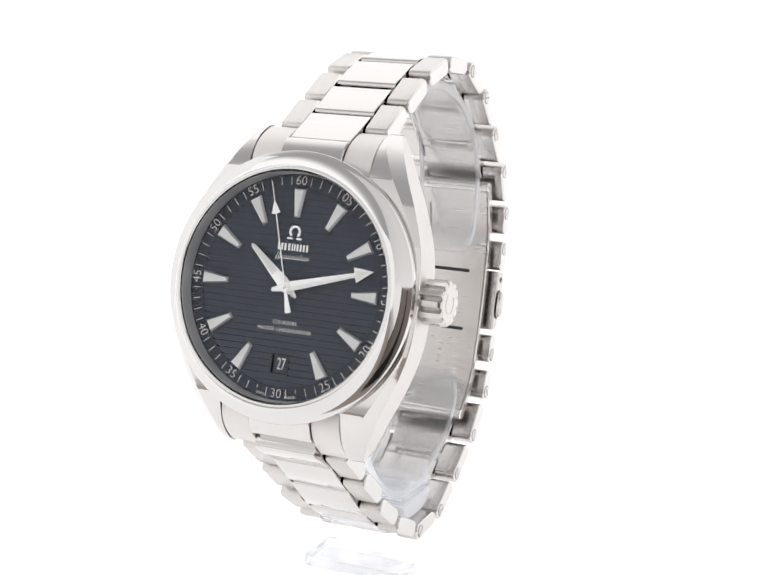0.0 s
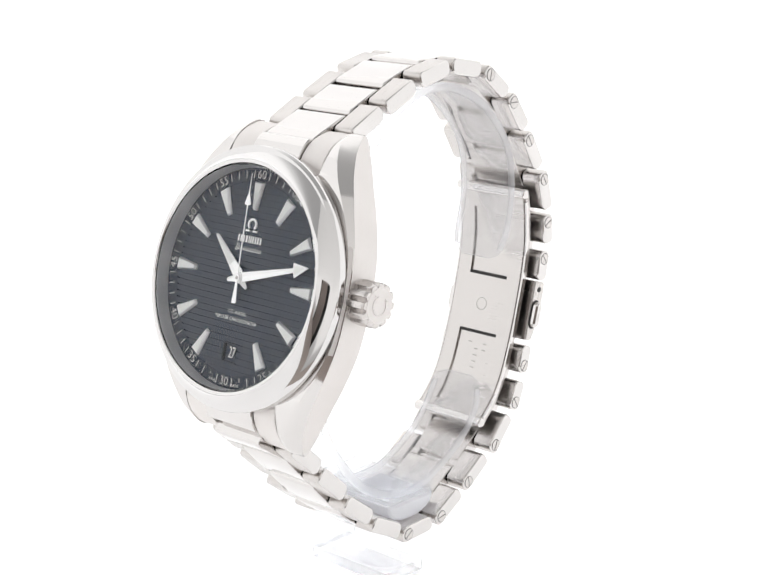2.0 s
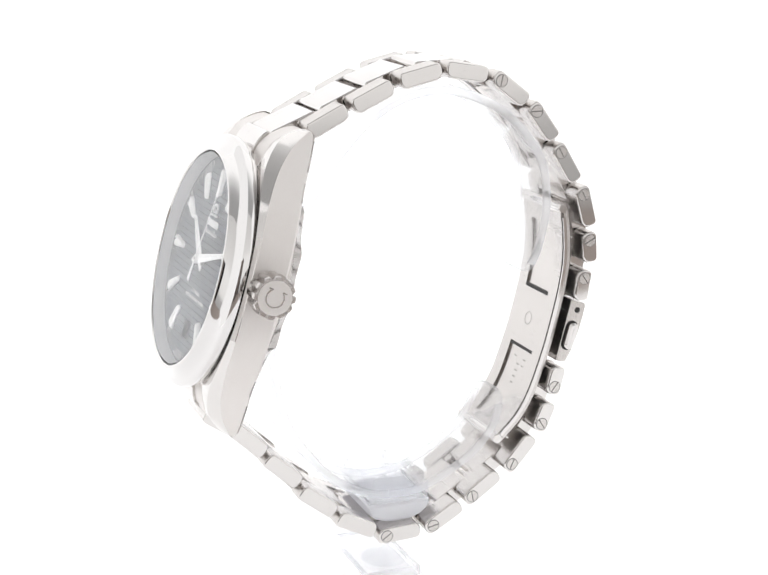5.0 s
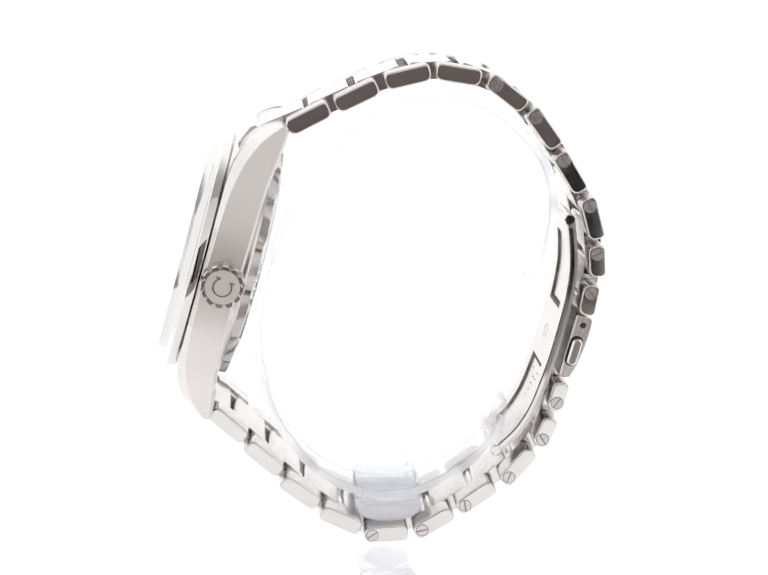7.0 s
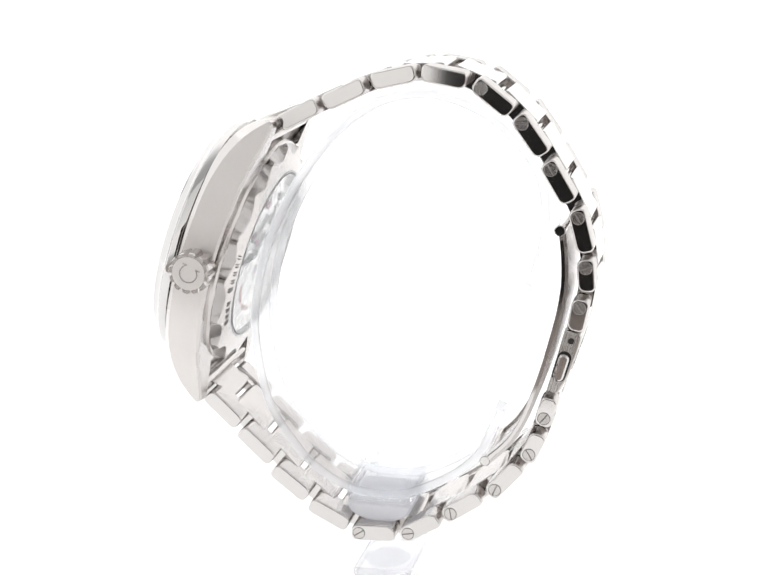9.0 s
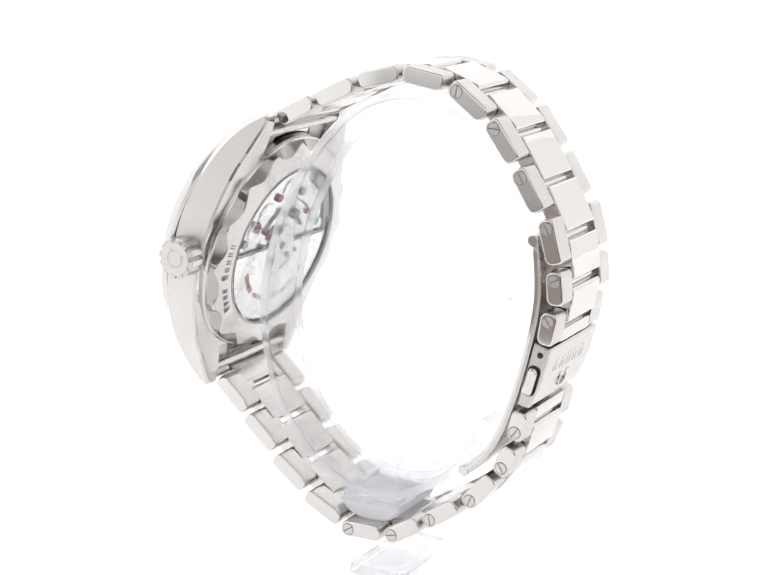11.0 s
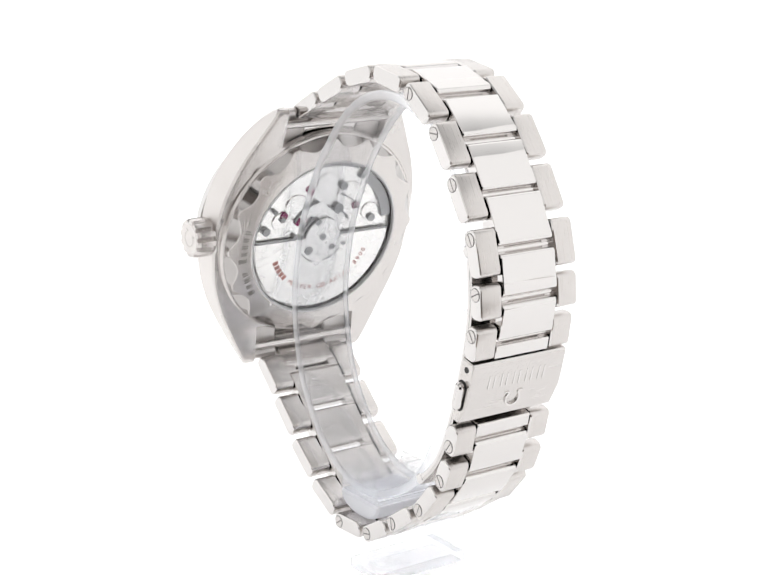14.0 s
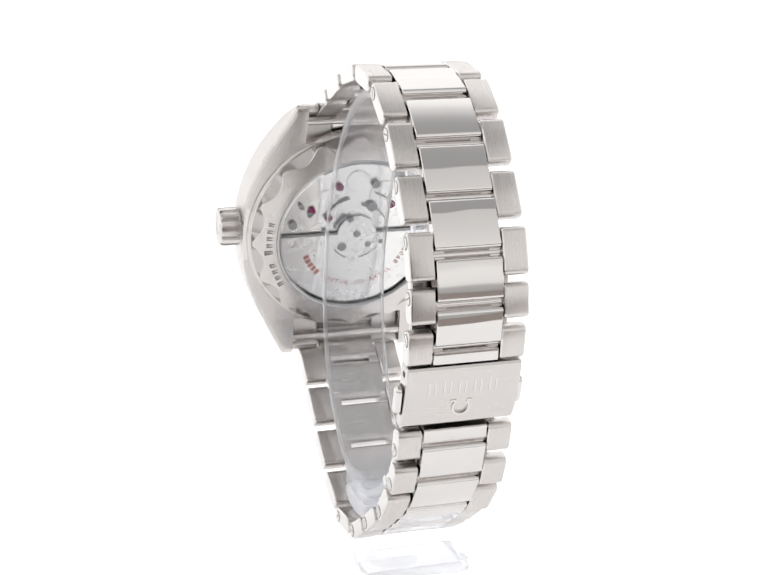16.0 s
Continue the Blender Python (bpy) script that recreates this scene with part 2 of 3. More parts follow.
def tent():
    def sheet(name, pts, material, label):
        bm = bmesh.new()
        a, b, c, d = (Vector(p) for p in pts)
        n = (b - a).cross(d - a).normalized() * 2.0
        loft(bm, [[a, b, c, d], [a + n, b + n, c + n, d + n]])
        tagged(part(name, bm, material, smooth=0), label, "light tent", kind="structure")
    x, y0, y1, z0, z1 = 526, -300, 506, -40, 560
    sheet("wall_west", [(-x, y0, z0), (-x, y1, z0), (-x, y1, z1), (-x, y0, z1)], glow_side, "unseen glowing white diffusion fabric wall of the tent")
    sheet("wall_east", [(x, y1, z0), (x, y0, z0), (x, y0, z1), (x, y1, z1)], glow_side, "unseen glowing white diffusion fabric wall of the tent")
    sheet("ceiling", [(-x, y0, z1 + 4), (-x, y1, z1 + 4), (x, y1, z1 + 4), (x, y0, z1 + 4)], glow_top, "unseen glowing white diffusion fabric roof of the tent")
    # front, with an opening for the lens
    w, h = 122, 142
    sheet("wall_south_1", [(-w, y0, z0), (-x + 4, y0, z0), (-x + 4, y0, z1), (-w, y0, z1)], glow_front, "unseen glowing white fabric flap beside the opening")
    sheet("wall_south_2", [(x - 4, y0, z0), (w, y0, z0), (w, y0, z1), (x - 4, y0, z1)], glow_front, "unseen glowing white fabric flap beside the opening")
    sheet("wall_south_3", [(w, y0, h), (-w, y0, h), (-w, y0, z1), (w, y0, z1)], glow_front, "unseen glowing fabric flap above the opening")
    # unseen black sheets and dim room wall, placed to darken the steel's reflections
    sheet("trim_1", [(-46, y0 - 6, -200), (-w - 8, y0 - 6, -200), (-w - 8, y0 - 6, h + 8), (-46, y0 - 6, h + 8)], black_cloth, "unseen black cloth added for dark reflections in the steel")
    sheet("trim_2", [(w + 8, y0 - 6, -200), (107, y0 - 6, -200), (107, y0 - 6, h + 8), (w + 8, y0 - 6, h + 8)], black_cloth, "unseen black cloth added for dark reflections in the steel")
    sheet("wall_room", [(900, -620, -700), (-900, -620, -700), (-900, -620, 900), (900, -620, 900)], room_paint, "unseen grey-brown wall added for the steel to reflect")
    sheet("table_top", [(-560, -299, -42), (560, -299, -42), (560, 520, -42), (-560, 520, -42)], room_paint, "plain table top under the paper")


sweep_sheet()
tent()

# ---- the watch ----
TILT = 15.76
A_ = Vector((0, -1, 0))
N_ = Vector((-math.cos(radians(TILT)), 0, math.sin(radians(TILT))))
U_ = Vector((math.sin(radians(TILT)), 0, math.cos(radians(TILT))))
# head space: x to three o'clock, y to twelve, z out of the dial
HEAD = Matrix(((A_.x, U_.x, N_.x, -31.22), (A_.y, U_.y, N_.y, YC), (A_.z, U_.z, N_.z, 47.65), (0, 0, 0, 1)))

DIAL = HEAD @ T(0, 0, -0.5)    # the dial and its furniture sit deep under the crystal

watch = new("wristwatch")
tagged(watch, "stainless steel wristwatch with navy dial, hung on a clear stand", "watch")


def smooth_curve(points, x):
    """Catmull-Rom through points given in rising x."""
    xs = [p[0] for p in points]
    i = min(max(int(np.searchsorted(xs, x)) - 1, 0), len(xs) - 2)
    p = [points[min(max(i + k, 0), len(xs) - 1)] for k in (-1, 0, 1, 2)]
    h = p[2][0] - p[1][0]
    t = min(max((x - p[1][0]) / h, 0.0), 1.0)
    m1 = (p[2][1] - p[0][1]) / max(1e-6, p[2][0] - p[0][0]) * h
    m2 = (p[3][1] - p[1][1]) / max(1e-6, p[3][0] - p[1][0]) * h
    return (2 * t**3 - 3 * t**2 + 1) * p[1][1] + (t**3 - 2 * t**2 + t) * m1 + (-2 * t**3 + 3 * t**2) * p[2][1] + (t**3 - t**2) * m2


def case():
    """Middle case with four lugs: cross-sections from the lower lug tips to the upper ones, each half on its own."""
    out = [(0, 20.6), (7, 19.9), (13, 18.0), (18, 15.6), (22, 13.5), (24.6, 12.1)]
    top = [(0, -1.3), (13, -1.4), (17, -1.7), (20, -2.6), (22, -3.7), (23.6, -5.4), (24.3, -6.6), (24.6, -7.5)]
    edge = [(0, -1.75), (12, -2.2), (17, -3.1), (20, -4.25), (22, -5.4), (23.6, -6.8), (24.3, -7.5), (24.6, -8.0)]
    back = [(0, -7.3), (15, -7.9), (20, -8.6), (23, -8.95), (24.2, -8.9), (24.6, -8.5)]
    bm = bmesh.new()
    ys = [-24.6, -24.4, -24.0, -23.4, -22.6, -21.5, -20, -18.6, -17.52, -17.5] + [-17 + i for i in range(35)] + [17.5, 17.52, 18.6, 20, 21.5, 22.6, 23.4, 24.0, 24.4, 24.6]
    for sx in (1, -1):
        loops = []
        for y in ys:
            b = abs(y)
            o, t, e, k = (smooth_curve(c, b) for c in (out, top, edge, back))
            i = 10.25 if b > 17.51 else 0.0
            u = min(1, max(0, (b - 4) / 17))
            bev = 0.4 + 1.6 * u * u * (3 - 2 * u)
            pts = [(i, k), (o - 1.0, k), (o - 0.3, k + 0.12), (o, k + 0.5), (o, e - 0.1), (o - 0.12, e), (max(o - bev, i + 0.4), t), (max(o - bev - 0.3, i + 0.2), t + 0.02), (i, t)]
            loops.append([(sx * x, y, z) for x, z in pts])
        rings = loft(bm, loops)
        bm.faces.ensure_lookup_table()
    bm.normal_update()
    for f in bm.faces:
        c = f.calc_center_median()
        n = f.normal
        b = abs(c.y)
        o = smooth_curve(out, b)
        # flat flanks are brushed, bevels and lug tops polished
        f.material_index = 1 if abs(n.x) > 0.75 and abs(c.x) > o - 0.4 else (2 if c.z < -7.4 else 0)
    part("case", bm, [polished, brushed_case, satin], watch, "steel case with brushed flanks and polished bevelled lugs", HEAD, smooth=25)


def bezel():
    bm = bmesh.new()
    prof = [(17.0, -1.0), (19.2, -1.15), (20.1, -1.15), (20.32, -1.0), (20.38, -0.8), (20.38, -0.05), (20.3, 0.2)]
    # a softly domed slope from the wall up to the lip
    prof += [(20.2 - 2.35 * math.sin(radians(a)) ** 1.05, 0.4 + 1.85 * (1 - math.cos(radians(a)) ** 1.5)) for a in range(8, 89, 8)]
    prof += [(17.6, 2.3), (17.36, 2.26), (17.25, 2.12), (17.2, 1.9), (17.2, -0.1), (17.0, -0.5)]
    lathe(bm, prof, 160, closed=True)
    part("bezel", bm, bezel_steel, watch, "smooth rounded polished bezel", HEAD, smooth=35)
    bm = bmesh.new()
    lathe(bm, [(16.5, -1.2), (19.6, -1.22), (19.72, -1.35), (19.75, -1.9), (19.7, -4.5), (16.5, -4.5)], 128, closed=True)
    part("bezel_seat", bm, polished, watch, "polished round shoulder under the bezel", HEAD, smooth=35)
    bm = bmesh.new()
    lathe(bm, [(17.18, -0.5), (17.18, 1.85), (17.05, 1.7), (16.85, -0.43)], 128, closed=True)
    part("inner_flange", bm, flange_grey, watch, "satin steel ring between dial and crystal", HEAD)


def glass_disc(name, r, lo, hi, dome, label):
    bm = bmesh.new()
    steps = 8
    prof = [(r * (1 - i / steps), hi + dome * (1 - (1 - i / steps) ** 2)) for i in range(steps)]
    seg = 96
    rings = []
    for rr, z in [(r - 0.1, lo), (r, lo + 0.1), (r, hi - 0.1)] + [(rr - (0.1 if i == 0 else 0), z) for i, (rr, z) in enumerate(prof)]:
        rings.append([(rr * math.cos(2 * math.pi * i / seg), rr * math.sin(2 * math.pi * i / seg), z) for i in range(seg)])
    loft(bm, rings)
    ob = part(name, bm, crystal, watch, label, HEAD, smooth=30)
    ob.visible_shadow = False


def dial():
    bm = bmesh.new()
    # groove bottoms, with their shade in the colour
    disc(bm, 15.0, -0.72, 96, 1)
    pitch, gap, r = 0.97, 0.14, 14.85
    n = int(2 * r / pitch) + 1
    for i in range(n):
        y0 = -r + i * pitch + gap / 2
        y1 = min(y0 + pitch - gap, r - 0.02)
        if y1 <= y0:
            continue
        x0, x1 = math.sqrt(max(0.02, r * r - y0 * y0)), math.sqrt(max(0.02, r * r - y1 * y1))
        date = 1.35 if -12.95 < (y0 + y1) / 2 < -10.1 else None
        spans = [(-1, 1)] if date is None else [(-1, 0), (0, 1)]
        for s in spans:
            if date is None:
                poly = [(-x0, y0), (x0, y0), (x1, y1), (-x1, y1)]
            elif s == (-1, 0):
                poly = [(-x0, y0), (-date, y0), (-date, y1), (-x1, y1)]
            else:
                poly = [(date, y0), (x0, y0), (x1, y1), (date, y1)]
            prism(bm, poly, -0.3, 0.0, "z", 0.02)
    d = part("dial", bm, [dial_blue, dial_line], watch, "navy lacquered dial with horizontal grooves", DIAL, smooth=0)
    bm = bmesh.new()
    lathe(bm, [(14.85, -0.08), (17.1, -0.08), (17.1, 0.06), (14.98, 0.03), (14.85, -0.02)], 128, closed=True)
    part("chapter_ring", bm, ring_blue, d, "navy minute ring with white print")
    bm = bmesh.new()
    for k in range(60):
        if k % 5 and k not in (28, 29, 31, 32):
            a = radians(90 - 6 * k)
            ca, sa = math.cos(a), math.sin(a)
            w = 0.045
            v = [(r_ * ca - s * w * sa, r_ * sa + s * w * ca) for r_, s in ((15.25, -1), (16.45, -1), (16.45, 1), (15.25, 1))]
            prism(bm, v, 0.04, 0.085, "z")
    for k in (28, 29, 31, 32):
        a = radians(90 - 6 * k)
        ca, sa = math.cos(a), math.sin(a)
        r0 = 15.15
        r1 = 15.7 if k in (28, 32) else 16.45
        v = [(r_ * ca - s * 0.05 * sa, r_ * sa + s * 0.05 * ca) for r_, s in ((r0, -1), (r1, -1), (r1, 1), (r0, 1))]
        prism(bm, v, 0.04, 0.085, "z")
    tagged(part("minute_track", bm, print_white, d, "white minute ticks", smooth=0), kind="stuff")
    for k in range(1, 13):
        a = 30 * k
        flip = 180 if k in (4, 5, 6, 7, 8) else 0
        m = pose(0, 0, 0, 0, 0, -a) @ T(0, 15.85, 0.1) @ pose(0, 0, 0, 0, 0, flip)
        letters("numeral", f"{5 * k:02d}", 1.95, print_white, d, m, 0.03, 1.0, thin=0.035)
    for word, a in (("SWISS", 188.5), ("MADE", 171.5)):
        letters("origin_mark", word, 0.62, print_white, d, pose(0, 0, 0, 0, 0, -a) @ T(0, 16.3, 0.09) @ pose(0, 0, 0, 0, 0, 180), 0.02, 1.1)
    letters("dial_print", "CO-AXIAL", 0.82, print_white, d, T(0.1, -5.3, 0.015), 0.02, 1.12)
    letters("dial_print", "MASTER CHRONOMETER", 0.8, print_white, d, T(0.1, -6.4, 0.015), 0.02, 1.0)
    # applied emblem and maker's line, as plain shapes
    bm = bmesh.new()
    arc_bar(bm, 0.62, 0.95, -50, 230, 0.0, 0.22, 28, cx=0.0, cy=8.25)
    for s in (-1, 1):
        box(bm, s * 0.78 - 0.42, s * 0.78 + 0.42, 7.1, 7.38, 0.0, 0.22)
    part("emblem", bm, rhodium, d, "small applied silver emblem")
    bm = bmesh.new()
    for i, w in enumerate((1.0, 1.2, 0.72, 0.98, 1.0)):
        x = (-2.62, -1.55, -0.28, 0.52, 1.58)[i]
        for x0, x1 in ((x, x + 0.3 * w), (x + 0.55 * w, x + 0.85 * w)):
            box(bm, x0, x1, 5.42, 6.48, 0.0, 0.12, 0.03)
    part("maker_bar", bm, rhodium, d, "row of silver bars under the emblem")
    bm = bmesh.new()
    for i in range(17):
        x = -2.9 + 0.34 * i
        hgt = 1.15 if i in (0, 1) else (0.85 if i == 12 else 0.5)
        y = 4.15 if i > 1 else 3.95
        prism(bm, [(x, y), (x + 0.1, y), (x + 0.1 + 0.35 * hgt, y + hgt), (x + 0.35 * hgt, y + hgt)], 0.0, 0.03, "z")
    prism(bm, [(-2.4, 4.15), (2.7, 4.15), (2.72, 4.24), (-2.38, 4.24)], 0.0, 0.028, "z")
    part("script_bar", bm, print_white, d, "white slanted bars in place of script")
    # date aperture
    bm = bmesh.new()
    for x0, x1, y0, y1 in ((-1.5, -1.28, -13.0, -10.0), (1.28, 1.5, -13.0, -10.0), (-1.28, 1.28, -10.16, -10.0), (-1.28, 1.28, -13.0, -12.84)):
        box(bm, x0, x1, y0, y1, -0.55, 0.04)
    part("date_frame", bm, dial_line, d, "bevelled black window frame")
    bm = bmesh.new()
    box(bm, -1.5, 1.5, -13.0, -10.0, -0.62, -0.55)
    part("date_disc", bm, dial_blue, d, "dark date disc")
    letters("date_numeral", "27", 2.3, print_white, d, T(0.0, -11.5, -0.53) @ Matrix.Diagonal((0.66, 1.08, 1, 1)), 0.03, 0.95)


def hour_marker_mesh():
    """A faceted wedge, broad at the rim; its flat top carries the lume."""
    bm = bmesh.new()
    base = [(-0.42, 10.4), (0.42, 10.4), (0.98, 14.62), (-0.98, 14.62)]
    topp = [(-0.24, 10.62), (0.24, 10.62), (0.74, 14.5), (-0.74, 14.5)]
    loft(bm, [[(x, y, 0.0) for x, y in base], [(x, y, 0.16) for x, y in base], [(x, y, 0.52) for x, y in topp]])
    bm2 = bmesh.new()
    small = [(-0.19, 10.75), (0.19, 10.75), (0.66, 14.42), (-0.66, 14.42)]
    prism(bm2, small, 0.5, 0.56, "z", 0.02)
    return finish(bm, "hour_marker", rhodium, 0), finish(bm2, "lume", lume, 0)


def markers():
    body, fill = hour_marker_mesh()
    for k in range(12):
        if k == 6:
            continue
        h = place("hour_marker", body, watch, DIAL @ pose(0, 0, 0, 0, 0, -30 * k), "silver wedge hour marker")
        place("lume", fill, h, None, "white luminous fill")


def hand_angle(x, y):
    return -math.degrees(math.atan2(x, y))


def hands():
    bm = bmesh.new()
    poly = [(-0.25, -2.2), (0.25, -2.2), (0.62, -0.4), (0.98, 0.9), (0.32, 8.6), (0.0, 9.0), (-0.32, 8.6), (-0.98, 0.9), (-0.62, -0.4)]
    ridge(bm, poly, 0.55, 0.62, 0.78)
    h = part("hour_hand", bm, rhodium, watch, "faceted silver hour hand", DIAL @ pose(0, 0, 0, 0, 0, hand_angle(-6.75, 5.78)), smooth=0)
    bm = bmesh.new()
    prism(bm, [(-0.5, 3.0), (0.5, 3.0), (0.22, 8.2), (-0.22, 8.2)], 0.76, 0.80, "z")
    part("lume", bm, lume, h, "white luminous fill")
    bm = bmesh.new()
    poly = [(-0.3, -2.4), (0.3, -2.4), (0.75, 0.6), (0.34, 11.4), (1.15, 11.4), (0.0, 14.45), (-1.15, 11.4), (-0.34, 11.4), (-0.75, 0.6)]
    ridge(bm, poly, 0.84, 0.92, 1.06)
    h = part("minute_hand", bm, rhodium, watch, "silver minute hand with an arrow tip", DIAL @ pose(0, 0, 0, 0, 0, hand_angle(13.85, 3.72)), smooth=0)
    bm = bmesh.new()
    prism(bm, [(-0.68, 11.65), (0.68, 11.65), (0.0, 13.7)], 1.0, 1.08, "z")
    part("lume", bm, lume, h, "white luminous fill")
    bm = bmesh.new()
    prism(bm, [(-0.1, 0), (0.1, 0), (0.08, 11.0), (0.72, 11.1), (0.06, 13.0), (0.04, 15.9), (-0.04, 15.9), (-0.06, 13.0), (-0.72, 11.1), (-0.08, 11.0)], 1.18, 1.27, "z")
    prism(bm, [(-0.14, 0), (-0.5, -3.9), (0.5, -3.9), (0.14, 0)], 1.18, 1.27, "z")
    drum(bm, 0.62, 1.14, 1.34, 24, 0.05)
    s = part("seconds_hand", bm, rhodium, watch, "slim silver seconds hand with arrow and tail", DIAL, smooth=0)
    bm = bmesh.new()
    drum(bm, 0.3, 1.34, 1.42, 16, 0.03)
    part("hand_cap", bm, satin, s)
    bm = bmesh.new()
    drum(bm, 0.85, 0.02, 1.14, 24, 0.05)
    part("hand_post", bm, rhodium, watch, "silver post under the hands", DIAL)
    return s


def ridge(bm, poly, lo, mid, hi):
    """A hand's blade: flat below, with a raised spine along its middle."""
    a = [bm.verts.new((x, y, lo)) for x, y in poly]
    b = [bm.verts.new((x, y, mid)) for x, y in poly]
    c = [bm.verts.new((x * 0.12, y, hi)) for x, y in poly]
    n = len(poly)
    for p, q in ((a, b), (b, c)):
        for i in range(n):
            j = (i + 1) % n
            bm.faces.new((p[i], p[j], q[j], q[i]))
    bm.faces.new(a[::-1])
    bm.faces.new(c)


def crown():
    at = HEAD @ T(-0.75, 0.45, -4.75) @ pose(0, 0, 0, 0, 90, 0) @ pose(0, 0, 0, 0, 0, 80)
    bm = bmesh.new()
    seg, flutes = 144, 12

    def ring(r, z, depth):
        pts = []
        for i in range(seg):
            a = 2 * math.pi * i / seg
            q = r - depth * max(0.0, math.cos(flutes * a)) ** 1.2
            pts.append((q * math.cos(a), q * math.sin(a), z))
        return pts
    loft(bm, [ring(2.4, 20.3, 0), ring(2.4, 21.0, 0), ring(2.9, 21.05, 0.3), ring(3.35, 21.4, 0.55), ring(3.4, 22.0, 0.6), ring(3.38, 24.2, 0.6), ring(3.33, 24.6, 0.58), ring(3.2, 24.8, 0.52), ring(2.6, 24.82, 0.1)])
    c = part("crown", bm, satin, watch, "fluted polished winding crown", at, smooth=40)
    bm = bmesh.new()
    drum(bm, 2.65, 24.8, 24.86, 48, 0.02)
    part("crown_face", bm, brushed_case, c, "satin end of the crown")
    bm = bmesh.new()
    arc_bar(bm, 1.3, 1.5, 40, 320, 24.85, 24.92, 32)
    for s in (-1, 1):
        box(bm, 1.05, 1.25, s * 0.75 - 0.0 if s > 0 else -1.5, 1.5 if s > 0 else -0.75, 24.85, 24.92)
    part("emblem", bm, satin, c, "raised satin emblem")


def caseback():
    bm = bmesh.new()
    lathe(bm, [(0.5, -7.0), (19.6, -7.0), (19.6, -7.9), (19.3, -8.25), (18.6, -8.4), (17.0, -8.4), (14.5, -8.6), (14.4, -8.2), (0.5, -8.2)], 128)
    cb = part("caseback", bm, satin, watch, "steel caseback with scalloped edge and window", HEAD, smooth=30)
    # plate with concave bites round its rim
    bm = bmesh.new()
    seg, bites = 512, 16

    def cone(r):
        return -9.55 - (18.8 - r) * 0.17

    def ring(r, bite, z=None, drop=0.0):
        pts = []
        for i in range(seg):
            a = 2 * math.pi * i / seg
            w = max(0.0, abs(math.sin(bites * a / 2 + 0.35)) - 0.2) / 0.8
            q = r - bite * w
            pts.append((q * math.cos(a), q * math.sin(a), cone(q) + drop if z is None else z))
        return pts
    loft(bm, [ring(14.5, 0, -8.2), ring(19.0, 0, -8.3), ring(18.95, 1.55, None, 0.14), ring(18.84, 1.55), ring(16.6, 0), ring(15.0, 0), ring(14.75, 0, -10.2), ring(14.6, 0, -9.9)], closed=True)
    bm.normal_update()
    for f in bm.faces:
        c = f.calc_center_median()
        if c.z > -9.3 and math.hypot(c.x, c.y) > 16.8:
            f.material_index = 1
    part("scalloped_ring", bm, [satin, scallop], cb, "steel ring with wave-cut edge", smooth=14)
    bm = bmesh.new()
    lathe(bm, [(14.35, -9.7), (14.6, -10.2), (14.72, -10.27), (14.6, -10.3), (14.45, -10.24), (14.25, -9.8)], 128, closed=True)
    part("window_rim", bm, gasket, cb, "grey gasket round the window")
    bm = bmesh.new()
    # engraved line on the crown side of the back, as plain bars standing for its letters
    for i, tall in enumerate((1.25, 1.05, 1.05, 1.05, 0, 1.5, 1.05, 1.05, 1.05, 1.05)):
        if tall:
            a = -35 + i * 4.9
            r1 = 15.55 + tall
            zz = cone(15.9) - 0.03
            # two thin uprights for each letter
            arc_bar(bm, 15.55, r1, a + 0.5, a + 1.15, zz - 0.03, zz + 0.4, 2)
            arc_bar(bm, 15.55, r1, a + 2.1, a + 2.75, zz - 0.03, zz + 0.4, 2)
    tagged(part("engraving_bar", bm, engraved, cb, "dark engraved bars round the back"), kind="stuff")
    movement()


def movement():
    bm = bmesh.new()
    drum(bm, 14.2, -9.0, -8.9, 96)
    mv = part("movement", bm, nickel, watch, "striped nickel movement with ruby jewels", HEAD)
    bm = bmesh.new()
    arc_bar(bm, 3.6, 13.7, 180, 360, -9.55, -9.3, 64)
    drum(bm, 3.6, -9.55, -9.25, 36, 0.1)
    part("rotor", bm, nickel, mv, "half-round winding rotor")
    for i in range(26):
        bm = bmesh.new()
        a = 186 + i * 6.6
        arc_bar(bm, 11.0, 13.4, a, a + 3.0, -9.6, -9.54, 3)
        part("rotor_stripe", bm, nickel, mv)
    # raised dark bars stand in for the shade in gaps between bridges
    for spec in ((12.3, 14.1, 118, 168), (13.7, 14.1, 60, 112), (7.2, 7.4, 30, 75), (8.3, 8.5, 110, 140), (5.6, 5.8, 95, 150), (4.3, 4.5, 18, 60), (4.6, 4.8, 215, 262), (4.8, 5.0, 290, 325)):
        bm = bmesh.new()
        arc_bar(bm, spec[0], spec[1], spec[2], spec[3], -9.62, -9.0, 24)
        part("bridge_gap", bm, dark_steel, mv, "dark bar painted as the shade between the bridges")
    for x0, x1 in ((-13.6, -3.6), (3.6, 13.6)):
        bm = bmesh.new()
        box(bm, x0, x1, 0.1, 0.42, -9.62, -9.3)
        part("rotor_edge", bm, dark_steel, mv, "dark straight edge of the rotor")
    for x, y, r in ((-4.6, 7.4, 2.7), (6.2, 6.4, 2.3), (0.5, 10.2, 2.1), (9.2, 3.9, 1.6), (-9.4, 3.8, 1.7), (-8.6, 8.6, 1.2)):
        bm = bmesh.new()
        drum(bm, r, -9.25, -8.98, 28, 0.1, cx=x, cy=y)
        part("bridge", bm, nickel, mv, "rounded nickel bridge")
